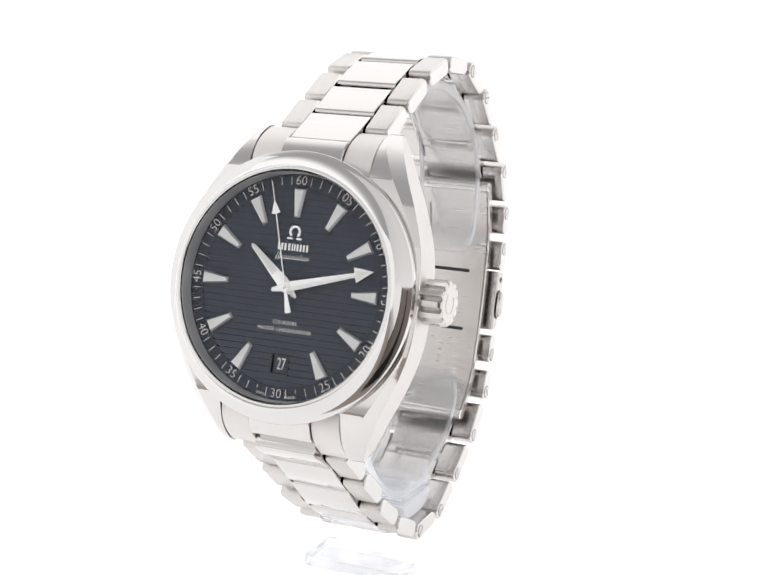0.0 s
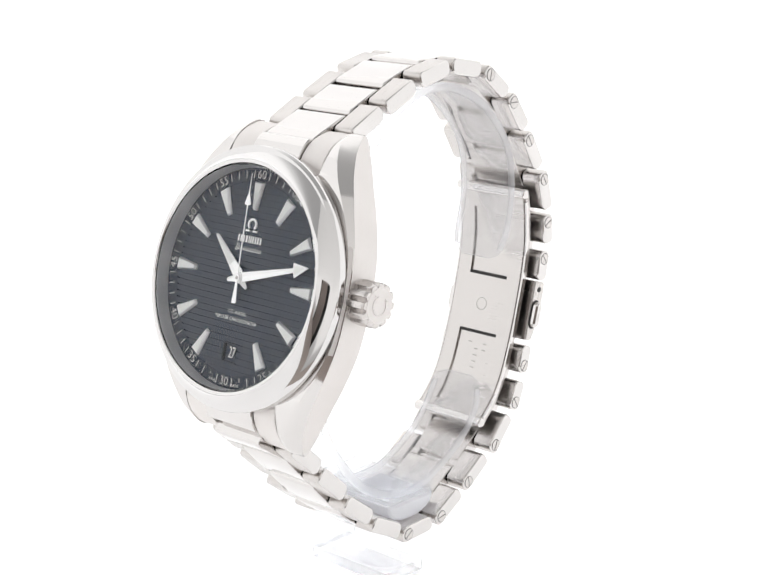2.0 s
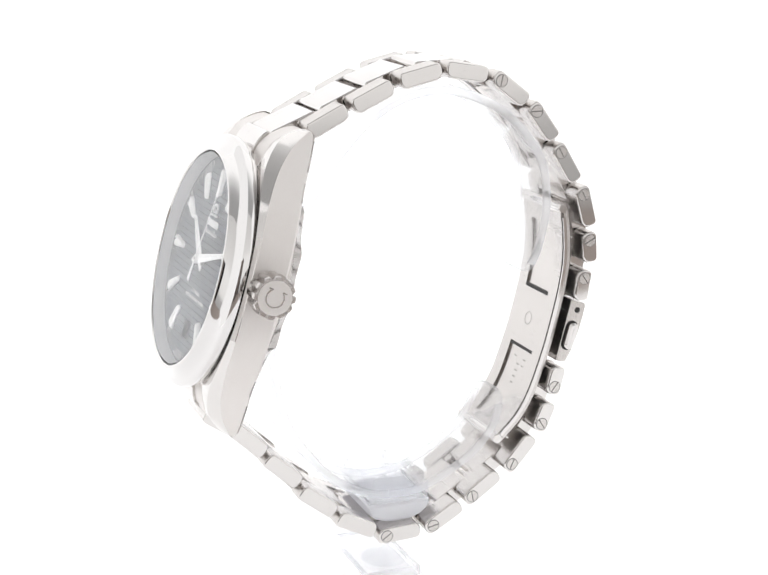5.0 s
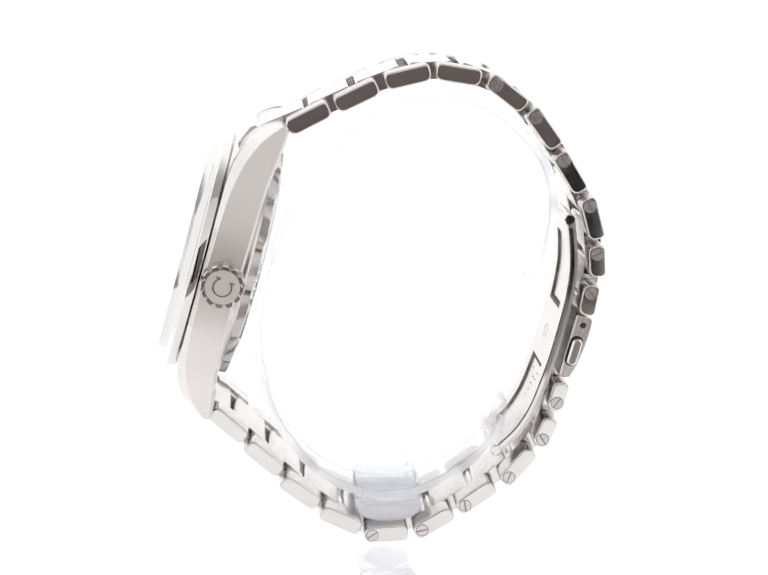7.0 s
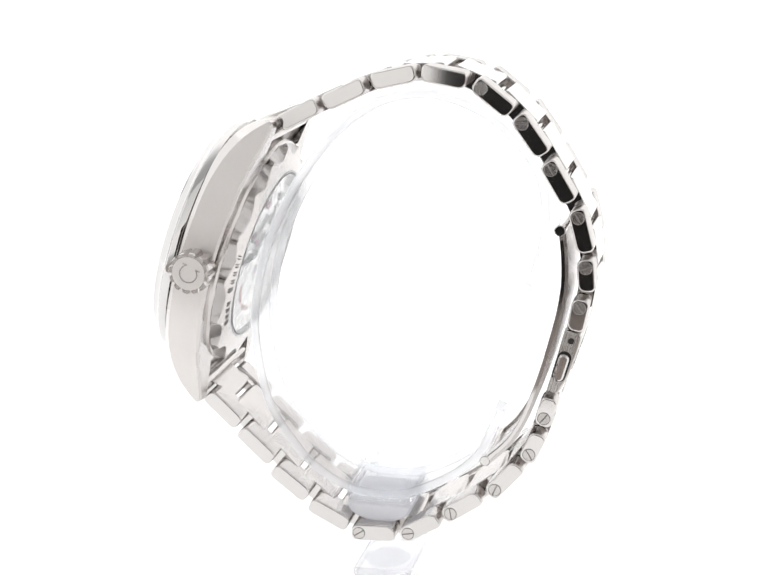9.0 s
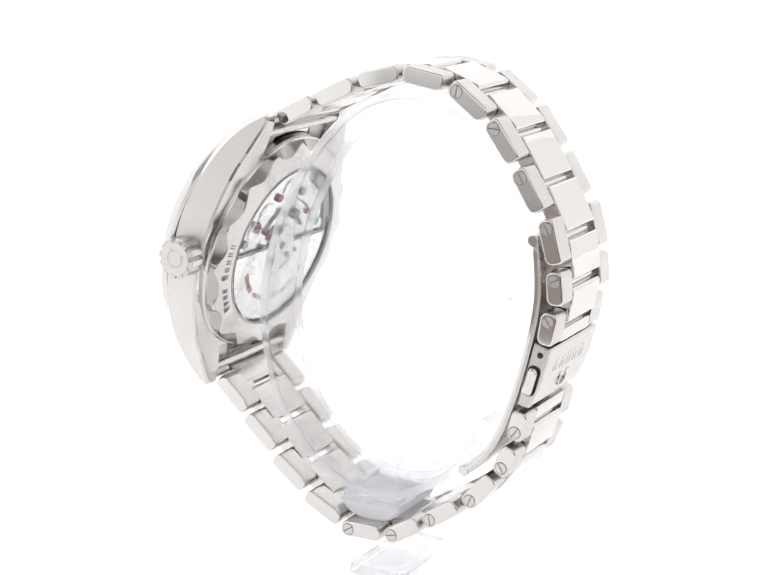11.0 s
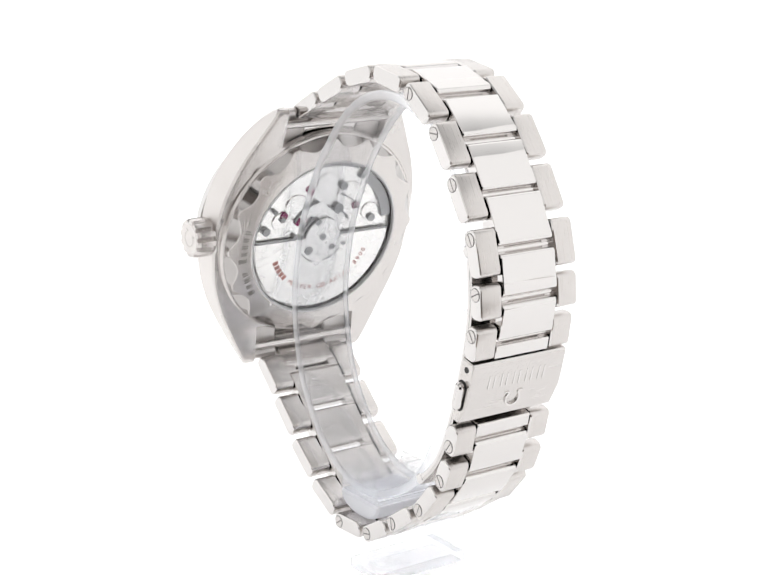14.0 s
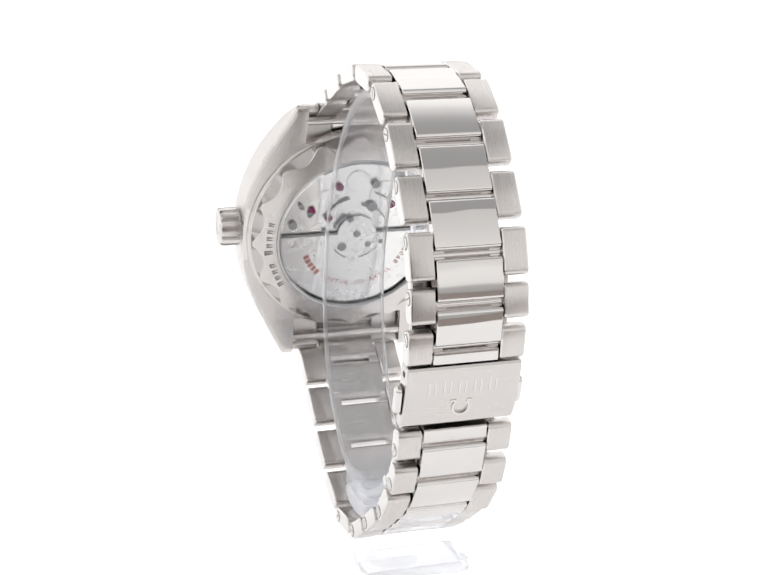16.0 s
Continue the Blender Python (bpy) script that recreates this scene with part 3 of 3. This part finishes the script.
    for x, y, r in ((-2.4, 5.3, 0.95), (-2.8, 9.6, 0.75), (-9.8, 2.6, 0.75), (8.9, 4.3, 0.5), (11.9, 2.4, 0.75), (10.6, 6.0, 0.45), (0.0, 0.0, 0.65), (-2.2, -2.2, 0.55), (2.6, -2.4, 0.8), (-4.6, -1.8, 0.4), (5.8, 0.6, 0.5), (1.4, 3.0, 0.6)):
        bm = bmesh.new()
        drum(bm, r, -9.72, -9.0, 18, 0.05, cx=x, cy=y)
        part("movement_screw", bm, dark_steel, mv, "dark steel screw")
    for x, y in ((3.8, 9.3), (5.4, 3.4), (8.6, 4.9), (-6.0, 5.4)):
        bm = bmesh.new()
        drum(bm, 0.72, -9.5, -9.0, 18, 0.08, cx=x, cy=y)
        part("jewel", bm, ruby, mv, "ruby jewel")
    word = "##### MASTER CO-AXIAL 8900"
    for i, ch in enumerate(word):
        a = -66 + i * 5.35
        # read from behind, along the lower half of the rotor
        m = pose(0, 0, 0, 0, 180, 0) @ pose(0, 0, 0, 0, 0, a) @ T(0, -10.0, 9.58)
        if ch == "#":
            bm = bmesh.new()
            box(bm, -0.34, 0.34, -0.5, 0.5, -0.015, 0.015)
            part("rotor_bar", bm, red_print, mv, "plain red bar", m)
        elif ch != " ":
            letters("rotor_letter", ch, 1.3, red_print, mv, m, 0.03)


# links: middle x, z, length, direction of travel in degrees; from the upper lugs round to the lower ones
LINKS = [(-12.99, 69.90, 7.3, 27.0), (-5.47, 73.36, 7.3, 25.5), (2.51, 76.31, 7.3, 13.2), (10.42, 76.65, 7.3, -9.5), (18.08, 73.72, 7.3, -37.5),
         (24.05, 68.10, 7.3, -54.0), (28.55, 61.0, 7.3, -58.5), (32.4, 53.5, 7.1, -74.9), (33.4, 46.45, 5.3, -85.7), (32.35, 40.0, 5.3, -99.4),
         None,
         (27.75, 23.65, 5.0, -104.0), (25.75, 17.4, 5.3, -113.4), (21.3, 11.4, 7.3, -131.0), (14.4, 6.15, 7.3, -145.2), (7.35, 1.75, 7.3, -149.5),
         (-0.6, 0.05, 7.5, -177.0), (-8.15, 2.65, 7.4, 153.6), (-14.85, 7.7, 7.4, 143.0), (-20.75, 13.85, 7.4, 138.0), (-26.50, 19.80, 7.4, 137.5)]
CLASP = (30.27, 32.05, 10.6, -105.3)


def along(x, z, deg):
    """Link space: x along the bracelet, z away from the wrist, y across."""
    return T(x, YC, z) @ pose(0, 0, 0, 0, -deg, 0)


def link_profile(length, thick):
    # softer corners towards the wrist
    return rounded(length, thick, 0.6, 4, radii=(1.25, 0.75, 0.75, 1.25))


def side_link_mesh(length):
    bm = bmesh.new()
    poly = link_profile(length, 2.75)
    crowned = [(x, z + 0.16 * (1 - (2 * x / length) ** 2) * (1 if z > 0 else 0.5)) for x, z in poly]
    if sum(p[0] * q[1] - q[0] * p[1] for p, q in zip(crowned, crowned[1:] + crowned[:1])) < 0:
        crowned = crowned[::-1]
    steps = [(0.18, 5.3), (0.0, 5.5), (0.0, 8.86), (0.04, 9.02), (0.12, 9.13), (0.23, 9.19), (0.3, 9.2), (0.36, 9.2)]
    loft(bm, [[(x, y, z) for x, z in inset(crowned, d)] for d, y in steps])
    bm.normal_update()
    for f in bm.faces:
        f.material_index = 1 if abs(f.normal.y) > 0.35 else (2 if f.calc_center_median().z < -0.5 else 0)
    return finish(bm, "side_link", [brushed, polished, satin], 40)


def centre_link_mesh(length):
    bm = bmesh.new()
    poly = rounded(length, 2.7, 0.5, 4, radii=(1.0, 0.55, 0.55, 1.0))
    poly = [(x, z + 0.42 * (1 - (2 * x / length) ** 2) * (1 if z > 0 else 0.2)) for x, z in poly]
    prism(bm, poly, -5.12, 5.12, "y", 0.12)
    for f in bm.faces:
        f.material_index = 1 if f.calc_center_median().z < -0.6 else 0
    return finish(bm, "centre_link", [wavy, satin], 28)


def screw_meshes():
    bm = bmesh.new()
    for s in (0, 180):
        pts = [(0.95 * math.cos(radians(a)), 0.95 * math.sin(radians(a))) for a in range(5, 176, 10)]
        pts = [(x * math.cos(radians(s)) - y * math.sin(radians(s)), x * math.sin(radians(s)) + y * math.cos(radians(s))) for x, y in pts]
        prism(bm, pts, 0.0, 0.1, "z", 0.03)
    seat = bmesh.new()
    drum(seat, 1.07, -0.3, 0.03, 24)
    return finish(bm, "screw", satin, 20), finish(seat, "screw_seat", screw_gap_shade, 20)


def bracelet():
    side, centre = {}, {}
    screw, seat = screw_meshes()
    bar = bmesh.new()
    prism(bar, rounded(1.9, 1.5, 0.4, 3), 3.5, 5.25, "y", 0.08)
    bar = finish(bar, "link_tab", satin, 30)
    slots = (5, 55, -35, 40, -60, 60, 0, 20, -60, 45, 30, -30, 50, 15, 70, -20, 35)
    rng = random.Random(4)
    for i, l in enumerate(LINKS):
        if l is None:
            continue
        x, z, length, deg = l
        me = side.setdefault(length, None) or side_link_mesh(length)
        side[length] = me
        for s in (0, 180):
            # the far row is the near one turned about the outward axis
            m = along(x, z, deg) @ pose(0, 0, 0, 0, 0, s)
            ob = place("side_link", me, watch, m, "brushed steel side link with polished flank")
            if s == 180 and (4 <= i <= 9 or 11 <= i <= 16):
                end = -1 if i < 11 else 1
                p = T(-end * (length / 2 - 1.42), 9.192, 0.08) @ pose(0, 0, 0, -90, 0, 0) @ pose(0, 0, 0, 0, 0, slots[i] + rng.uniform(-8, 8))
                sc = place("screw", screw, ob, p, "slotted steel screw")
                place("screw_seat", seat, sc, None, "dark disc painted as the shade round the screw")
        for turn in (0, 180):
            place("link_tab", bar, watch, along(x, z, deg) @ pose(0, 0, 0, 0, 0, turn) @ T(0, 0, -0.2), "small steel tab joining the links")
        if 4 <= i <= 15:
            tube = bmesh.new()
            drum(tube, 0.55, -5.3, 5.3, 16)
            part("link_pin", tube, polished, watch, "thin steel pin between the links", along(x, z, deg) @ T(0, 0, 0.1) @ pose(0, 0, 0, 90, 0, 0))
    chain = [l for l in LINKS]
    for p, q in zip(chain, chain[1:]):
        if p is None or q is None:
            continue
        mx, mz = (p[0] + q[0]) / 2, (p[1] + q[1]) / 2
        deg = math.degrees(math.atan2(q[1] - p[1], q[0] - p[0]))
        gap = math.hypot(q[0] - p[0], q[1] - p[1])
        length = round(gap - 0.85, 1)
        me = centre.setdefault(length, None) or centre_link_mesh(length)
        centre[length] = me
        bend = abs((p[3] - q[3] + 180) % 360 - 180)
        lift = 0.12 + 0.012 * bend
        place("centre_link", me, watch, along(mx, mz, deg) @ T(0, 0, lift), "polished steel centre link")
    # links that join the bracelet to the case's end links
    for (x, z), l in (((-20.7, 66.7), LINKS[0]), ((-32.4, 23.8), LINKS[-1])):
        mx, mz = (x + l[0]) / 2, (z + l[1]) / 2
        deg = math.degrees(math.atan2(l[1] - z, l[0] - x)) + (0 if l is LINKS[0] else 180)
        place("centre_link", centre_link_mesh(round(math.hypot(l[0] - x, l[1] - z) - 0.2, 1)), watch, along(mx, mz, deg) @ T(0, 0, 0.1), "polished steel centre link")
    # short half links that run up to the clasp cover
    for l, sgn in ((LINKS[9], 1), (LINKS[11], -1)):
        x, z, length, deg = l
        bm = bmesh.new()
        prism(bm, rounded(2.2, 2.3, 0.35, 3), -5.12, 5.12, "y", 0.1)
        part("end_bar", bm, polished, watch, "polished bar beside the clasp", along(x, z, deg) @ T(sgn * (length / 2 - 1.0), 0, 0.15))


def spline(points, k=4):
    """Catmull-Rom through an open run of points."""
    n, out = len(points), []
    for i in range(n - 1):
        p = [Vector(points[min(max(i + d, 0), n - 1)]) for d in (-1, 0, 1, 2)]
        for j in range(k):
            t = j / k
            out.append(tuple(0.5 * (2 * p[1] + (p[2] - p[0]) * t + (2 * p[0] - 5 * p[1] + 4 * p[2] - p[3]) * t * t + (3 * p[1] - p[0] - 3 * p[2] + p[3]) * t**3)))
    return out + [tuple(points[-1])]


def end_links():
    for s in (1, -1):
        m = HEAD if s > 0 else HEAD @ pose(0, 0, 0, 0, 0, 180)
        side = spline([(15.5, -2.2), (19.0, -2.3), (21.0, -3.0), (22.6, -4.3), (23.9, -6.2), (24.4, -7.6), (24.1, -8.2), (23.3, -8.2)]) + [(22.2, -7.1), (16.0, -6.2)]
        mid = spline([(15.5, -1.9), (18.0, -1.9), (19.6, -2.05), (21.2, -2.6), (22.2, -3.25), (22.55, -3.7), (22.5, -4.3)]) + [(22.3, -6.2), (21.0, -6.7), (16.0, -6.0)]
        bm = bmesh.new()
        for lo, hi in ((-10.1, -5.3), (5.3, 10.1)):
            prism(bm, side, lo, hi, "x", 0.12)
        e = part("end_link", bm, brushed_case, watch, "brushed end link fitted between the lugs", m, smooth=35)
        bm = bmesh.new()
        prism(bm, mid, -5.2, 5.2, "x", 0.12)
        part("end_link_centre", bm, polished, e, "polished middle of the end link", smooth=35)
        bm = bmesh.new()
        drum(bm, 0.75, -10.2, 10.2, 16)
        part("spring_bar", bm, satin, e, "steel spring bar", T(0, 21.6, -8.0) @ pose(0, 0, 0, 0, 90, 0))


def clasp():
    x, z, length, deg = CLASP
    m = along(x, z, deg)
    bm = bmesh.new()
    h = length / 2
    prof = [(-h, -1.3), (h, -1.1), (h, 0.35), (h - 0.25, 0.75), (h * 0.5, 1.35), (0, 1.62), (-h * 0.5, 1.72), (-h + 0.3, 1.6), (-h, 1.3)]
    prism(bm, prof, -9.05, 9.05, "y", 0.2)
    bm.normal_update()
    for f in bm.faces:
        f.material_index = 1 if abs(f.normal.y) > 0.5 else 0
    c = part("clasp_cover", bm, [satin, brushed], watch, "satin steel clasp cover with engraved mark", m, smooth=25)
    for s in (-1, 1):
        bm = bmesh.new()
        prism(bm, rounded(4.6, 1.7, 0.84, 6), 0, 1.15, "z", 0.3)
        turn = pose(0, 0, 0, -90 * s, 0, 0)
        part("push_button", bm, polished, c, "oval polished push button", T(0.6, s * 8.95, 0.0) @ turn)
        bm = bmesh.new()
        prism(bm, rounded(5.2, 2.2, 1.08, 6), 0, 0.12, "z")
        part("button_seat", bm, gap_shade, c, "dark plate painted as the shade round the button", T(0.6, s * 8.95, 0.0) @ turn)
        bm = bmesh.new()
        drum(bm, 0.5, 0, 0.13, 20)
        part("pin_hole", bm, gap_shade, c, "small dark disc painted as the shade in a pin hole", T(-h + 1.4, s * 8.95, 0.2) @ turn)
    # engraved maker's line and emblem as plain bars; their tops point to the lower bracelet
    bm = bmesh.new()
    for i in range(5):
        y = -4.9 + 2.4 * i
        for w in (-0.62, 0.38):
            box(bm, -3.0, -0.75, y + w, y + w + 0.24, 1.5, 1.755)
    arc_bar(bm, 1.15, 1.45, -140, 140, 1.3, 1.64, 28, cx=1.9, cy=0.0)
    for y0, y1 in ((-1.75, -0.85), (0.85, 1.75)):
        box(bm, 0.55, 0.8, y0, y1, 1.4, 1.7)
    tagged(part("engraving_bar", bm, polished, c, "shallow engraved bars and emblem"), kind="stuff")


def blade():
    """Folding blade under the clasp: two curved steel straps, the inner one with windows."""
    path = BLADE
    fine = []
    n = len(path)
    for i in range(n - 1):
        for k in range(4):
            t = k / 4
            p = [Vector(path[min(max(i + d, 0), n - 1)]) for d in (-1, 0, 1, 2)]
            fine.append(0.5 * (2 * p[1] + (p[2] - p[0]) * t + (2 * p[0] - 5 * p[1] + 4 * p[2] - p[3]) * t * t + (3 * p[1] - p[0] - 3 * p[2] + p[3]) * t**3))
    fine.append(Vector(path[-1]))

    def strap(bm, i0, i1, y0, y1, lo, hi):
        loops = []
        for i in range(i0, i1 + 1):
            d = (fine[min(i + 1, len(fine) - 1)] - fine[max(i - 1, 0)]).normalized()
            nrm = Vector((-d.y, d.x))
            if nrm.dot(fine[i] - Vector((2, 38))) < 0:
                nrm = -nrm
            a, b = fine[i] + nrm * lo, fine[i] + nrm * hi
            loops.append([(a.x, y0, a.y), (a.x, y1, a.y), (b.x, y1, b.y), (b.x, y0, b.y)])
        loft(bm, loops)
    last = len(fine) - 1
    bm = bmesh.new()
    strap(bm, 0, last, -7.5, 7.5, 0.03, 0.85)
    b = part("clasp_blade", bm, satin, watch, "curved steel folding blade under the clasp", T(0, YC, 0), smooth=30)
    bm = bmesh.new()
    for y0, y1 in ((-7.0, -4.2), (4.2, 7.0)):
        strap(bm, 1, last - 1, y0, y1, -0.34, 0.0)
    for i0, i1 in ((1, 4), (14, 22), (35, last - 1)):
        strap(bm, i0, i1, -4.2, 4.2, -0.34, 0.0)
    part("inner_blade", bm, satin, b, "steel blade with two long windows", smooth=30)
    bm = bmesh.new()
    strap(bm, 2, last - 2, -7.53, -7.2, -0.22, 0.3)
    strap(bm, 2, last - 2, 7.2, 7.53, -0.22, 0.3)
    part("blade_lip", bm, polished, b, "polished rim along the blade", smooth=30)
    # dark blocks stand in for the shade at the window ends
    for i, k in ((14, -1), (22, 1)):
        dd = (fine[i + 1] - fine[i - 1]).normalized()
        at = Matrix(((0, dd.x, -dd.y, fine[i].x), (1, 0, 0, 0.0), (0, dd.y, dd.x, fine[i].y), (0, 0, 0, 1)))
        bm = bmesh.new()
        box(bm, -4.15, 4.15, min(0, k * 0.55), max(0, k * 0.55), -0.3, 0.3)
        part("slot", bm, gap_shade, b, "dark block painted as shade at the end of the window", at)
    # hinge stamp and small stamped marks on the blade
    d = (fine[19] - fine[17]).normalized()
    turn = Matrix(((0, d.x, -d.y, fine[18].x), (1, 0, 0, 0.4), (0, d.y, d.x, fine[18].y), (0, 0, 0, 1)))
    bm = bmesh.new()
    lathe(bm, [(1.0, -0.37), (1.18, -0.37), (1.18, 0.37), (1.0, 0.37)], 32, closed=True)
    part("rivet", bm, stamped, b, "round rivet outline", turn)
    for r, (i0, n) in enumerate(((24, 2), (25, 4), (24, 1))):
        for k in range(n):
            i = i0 + k
            dd = (fine[i + 1] - fine[i - 1]).normalized()
            mk = Matrix(((0, dd.x, -dd.y, fine[i].x), (1, 0, 0, -1.9 + 1.7 * r), (0, dd.y, dd.x, fine[i].y), (0, 0, 0, 1)))
            bm = bmesh.new()
            box(bm, -0.4, 0.4, -0.1, 0.1, -0.06, 0.06)
            part("stamped_bar", bm, stamped, b, "faint stamped bar", mk)
    for i, k in ((0, 1), (last, -1)):
        bm = bmesh.new()
        drum(bm, 0.9, -7.6, 7.6, 24, 0.15)
        part("pivot", bm, polished, b, "round hinge pin", T(fine[i].x, 0, fine[i].y) @ pose(0, 0, 0, 90, 0, 0))


BLADE = [(29.0, 53.1), (29.5, 49.5), (29.7, 44.6), (29.1, 39.7), (28.0, 34.8), (26.7, 29.8), (25.3, 25.5), (23.7, 21.3), (21.5, 17.6), (18.9, 14.9), (17.9, 13.9)]
case()
bezel()
dial()
markers()
seconds = hands()
glass_disc("crystal", 17.15, 1.75, 2.12, 0.3, "clear domed sapphire crystal")
crown()
caseback()
glass_disc("window", 14.3, -10.22, -9.95, 0.0, "clear sapphire display window")
end_links()
bracelet()
clasp()
blade()

# ---- the stand ----
stand = new("watch_stand")
tagged(stand, "clear acrylic C-shaped watch stand on the white sheet", "watch stand")
RING = [(23.6, 42.0), (25.4, 47.0), (26.6, 54.0), (25.2, 61.8), (20.0, 68.3), (14.5, 71.8), (8.0, 73.6), (0.8, 72.6), (-5.7, 68.7), (-11.9, 61.8), (-15.9, 55.2),
        (-19.0, 48.3), (-21.0, 40.5), (-21.6, 32.1), (-19.4, 21.1), (-15.0, 13.9), (-10.8, 9.6), (-5.5, 6.8), (0.0, 6.0), (5.5, 6.8), (13.0, 10.9), (17.4, 15.6), (19.4, 21.4)]


def band():
    bm = bmesh.new()
    n = len(RING)
    fine = []
    for i in range(n - 1):
        for k in range(5):
            t = k / 5
            p = [Vector(RING[min(max(i + d, 0), n - 1)]) for d in (-1, 0, 1, 2)]
            fine.append(0.5 * (2 * p[1] + (p[2] - p[0]) * t + (2 * p[0] - 5 * p[1] + 4 * p[2] - p[3]) * t * t + (3 * p[1] - p[0] - 3 * p[2] + p[3]) * t**3))
    fine.append(Vector(RING[-1]))
    sec = rounded(11.2, 1.5, 0.35, 3)
    loops = []
    last = len(fine) - 1
    for i, c in enumerate(fine):
        d = (fine[min(i + 1, last)] - fine[max(i - 1, 0)]).normalized()
        nrm = Vector((-d.y, d.x))
        # the ends are rounded off
        e = min(i, last - i) / 5
        w = 1.0 if e >= 1 else 0.45 + 0.55 * math.sqrt(max(0.0, 1 - (1 - e) ** 2))
        loops.append([(c.x + nrm.x * h, y * w, c.y + nrm.y * h) for y, h in sec])
    loft(bm, loops)
    # cut edges get the milkier copy so their light lines show, broad faces the clearer
    for f in bm.faces:
        if abs(f.calc_center_median().y) > 4.9 or len(f.verts) > 4:
            f.material_index = 1
    ob = part("band", bm, [acrylic, acrylic_edge], stand, "clear curved acrylic band", T(0, 0.6, 0), smooth=35)
    ob.visible_shadow = False


def clear_part(name, bm, material, label, m=None, narrow=1.5, edge=None):
    """Cut edges and narrow faces get the edge copy, whose light lines are put in; broad faces stay clear."""
    bm.normal_update()
    for f in bm.faces:
        if min(e.calc_length() for e in f.edges) < narrow:
            f.material_index = 1
    ob = part(name, bm, [material, edge or acrylic_edge], stand, label, m, smooth=35)
    ob.visible_shadow = False


def foot():
    bm = bmesh.new()
    dome = [(-5.6, 4.6), (-5.55, 3.7), (-5.0, 2.8), (-3.9, 2.0), (-2.1, 1.45), (0, 1.3), (2.1, 1.45), (3.9, 2.0), (5.0, 2.8), (5.55, 3.7), (5.6, 4.6)]
    prism(bm, dome, -6.3, 6.3, "y", 0.4)
    clear_part("foot_dome", bm, frosted, "frosted rounded underside of the clip", T(0, 0.6, 0), 0.0)
    # clear block of the clip, stepped in three plates
    bm = bmesh.new()
    half = [(5.3, 4.75), (5.3, 5.3), (5.1, 5.4), (5.5, 5.5), (5.5, 6.4), (5.2, 6.5), (5.35, 6.6), (5.35, 7.8), (4.7, 8.2), (4.7, 9.3)]
    prism(bm, half + [(-x, z) for x, z in half[::-1]], -6.2, 6.2, "y", 0.12)
    clear_part("clip_block", bm, acrylic_clip, "clear stepped acrylic clip over the rounded underside", T(0, 0.6, 0), 0.7, base_edge)
    bm = bmesh.new()
    prism(bm, rounded(9.4, 2.0, 0.5, 3), FLOOR + 2.0, 7.4, "z", 0.3)
    clear_part("post", bm, faint, "clear acrylic upright behind the bracelet", T(0, 12.6, 0), 2.2, base_edge)
    bm = bmesh.new()
    box(bm, -4.6, 4.6, 6.6, 11.5, 5.0, 7.0, 0.3)
    clear_part("arm", bm, faint, "clear acrylic arm between upright and clip", None, 1.0, base_edge)
    bm = bmesh.new()
    prism(bm, rounded(9.6, 18.3, 0.8, 4), FLOOR + 0.06, FLOOR + 2.0, "z", 0.3)
    clear_part("base_plate", bm, faint, "clear acrylic base plate", T(0, 4.6, 0), 2.5, base_edge)
    bm = bmesh.new()
    prism(bm, [(3.9 * math.cos(radians(a)), 4.4 * math.sin(radians(a))) for a in range(0, 360, 12)], FLOOR + 2.0, FLOOR + 2.12, "z", 0.04)
    clear_part("base_inlay", bm, faint, "clear oval inlay on the base", T(0, 1.2, 0), 0.0)


band()
foot()


# ---- what moves ----
def motions():
    rows = [(t, pose(0, 0, 0, 0, 0, a)) for t, a in TURN]
    walk(watch, rows)
    walk(stand, rows)
    # the seconds hand runs on in real time
    start = 15.6
    walk(seconds, [(t, metres(DIAL) @ pose(0, 0, 0, 0, 0, start - 6.0 * t)) for t in (0.0, 4.0, 8.0, 12.0, 16.0)])


motions()
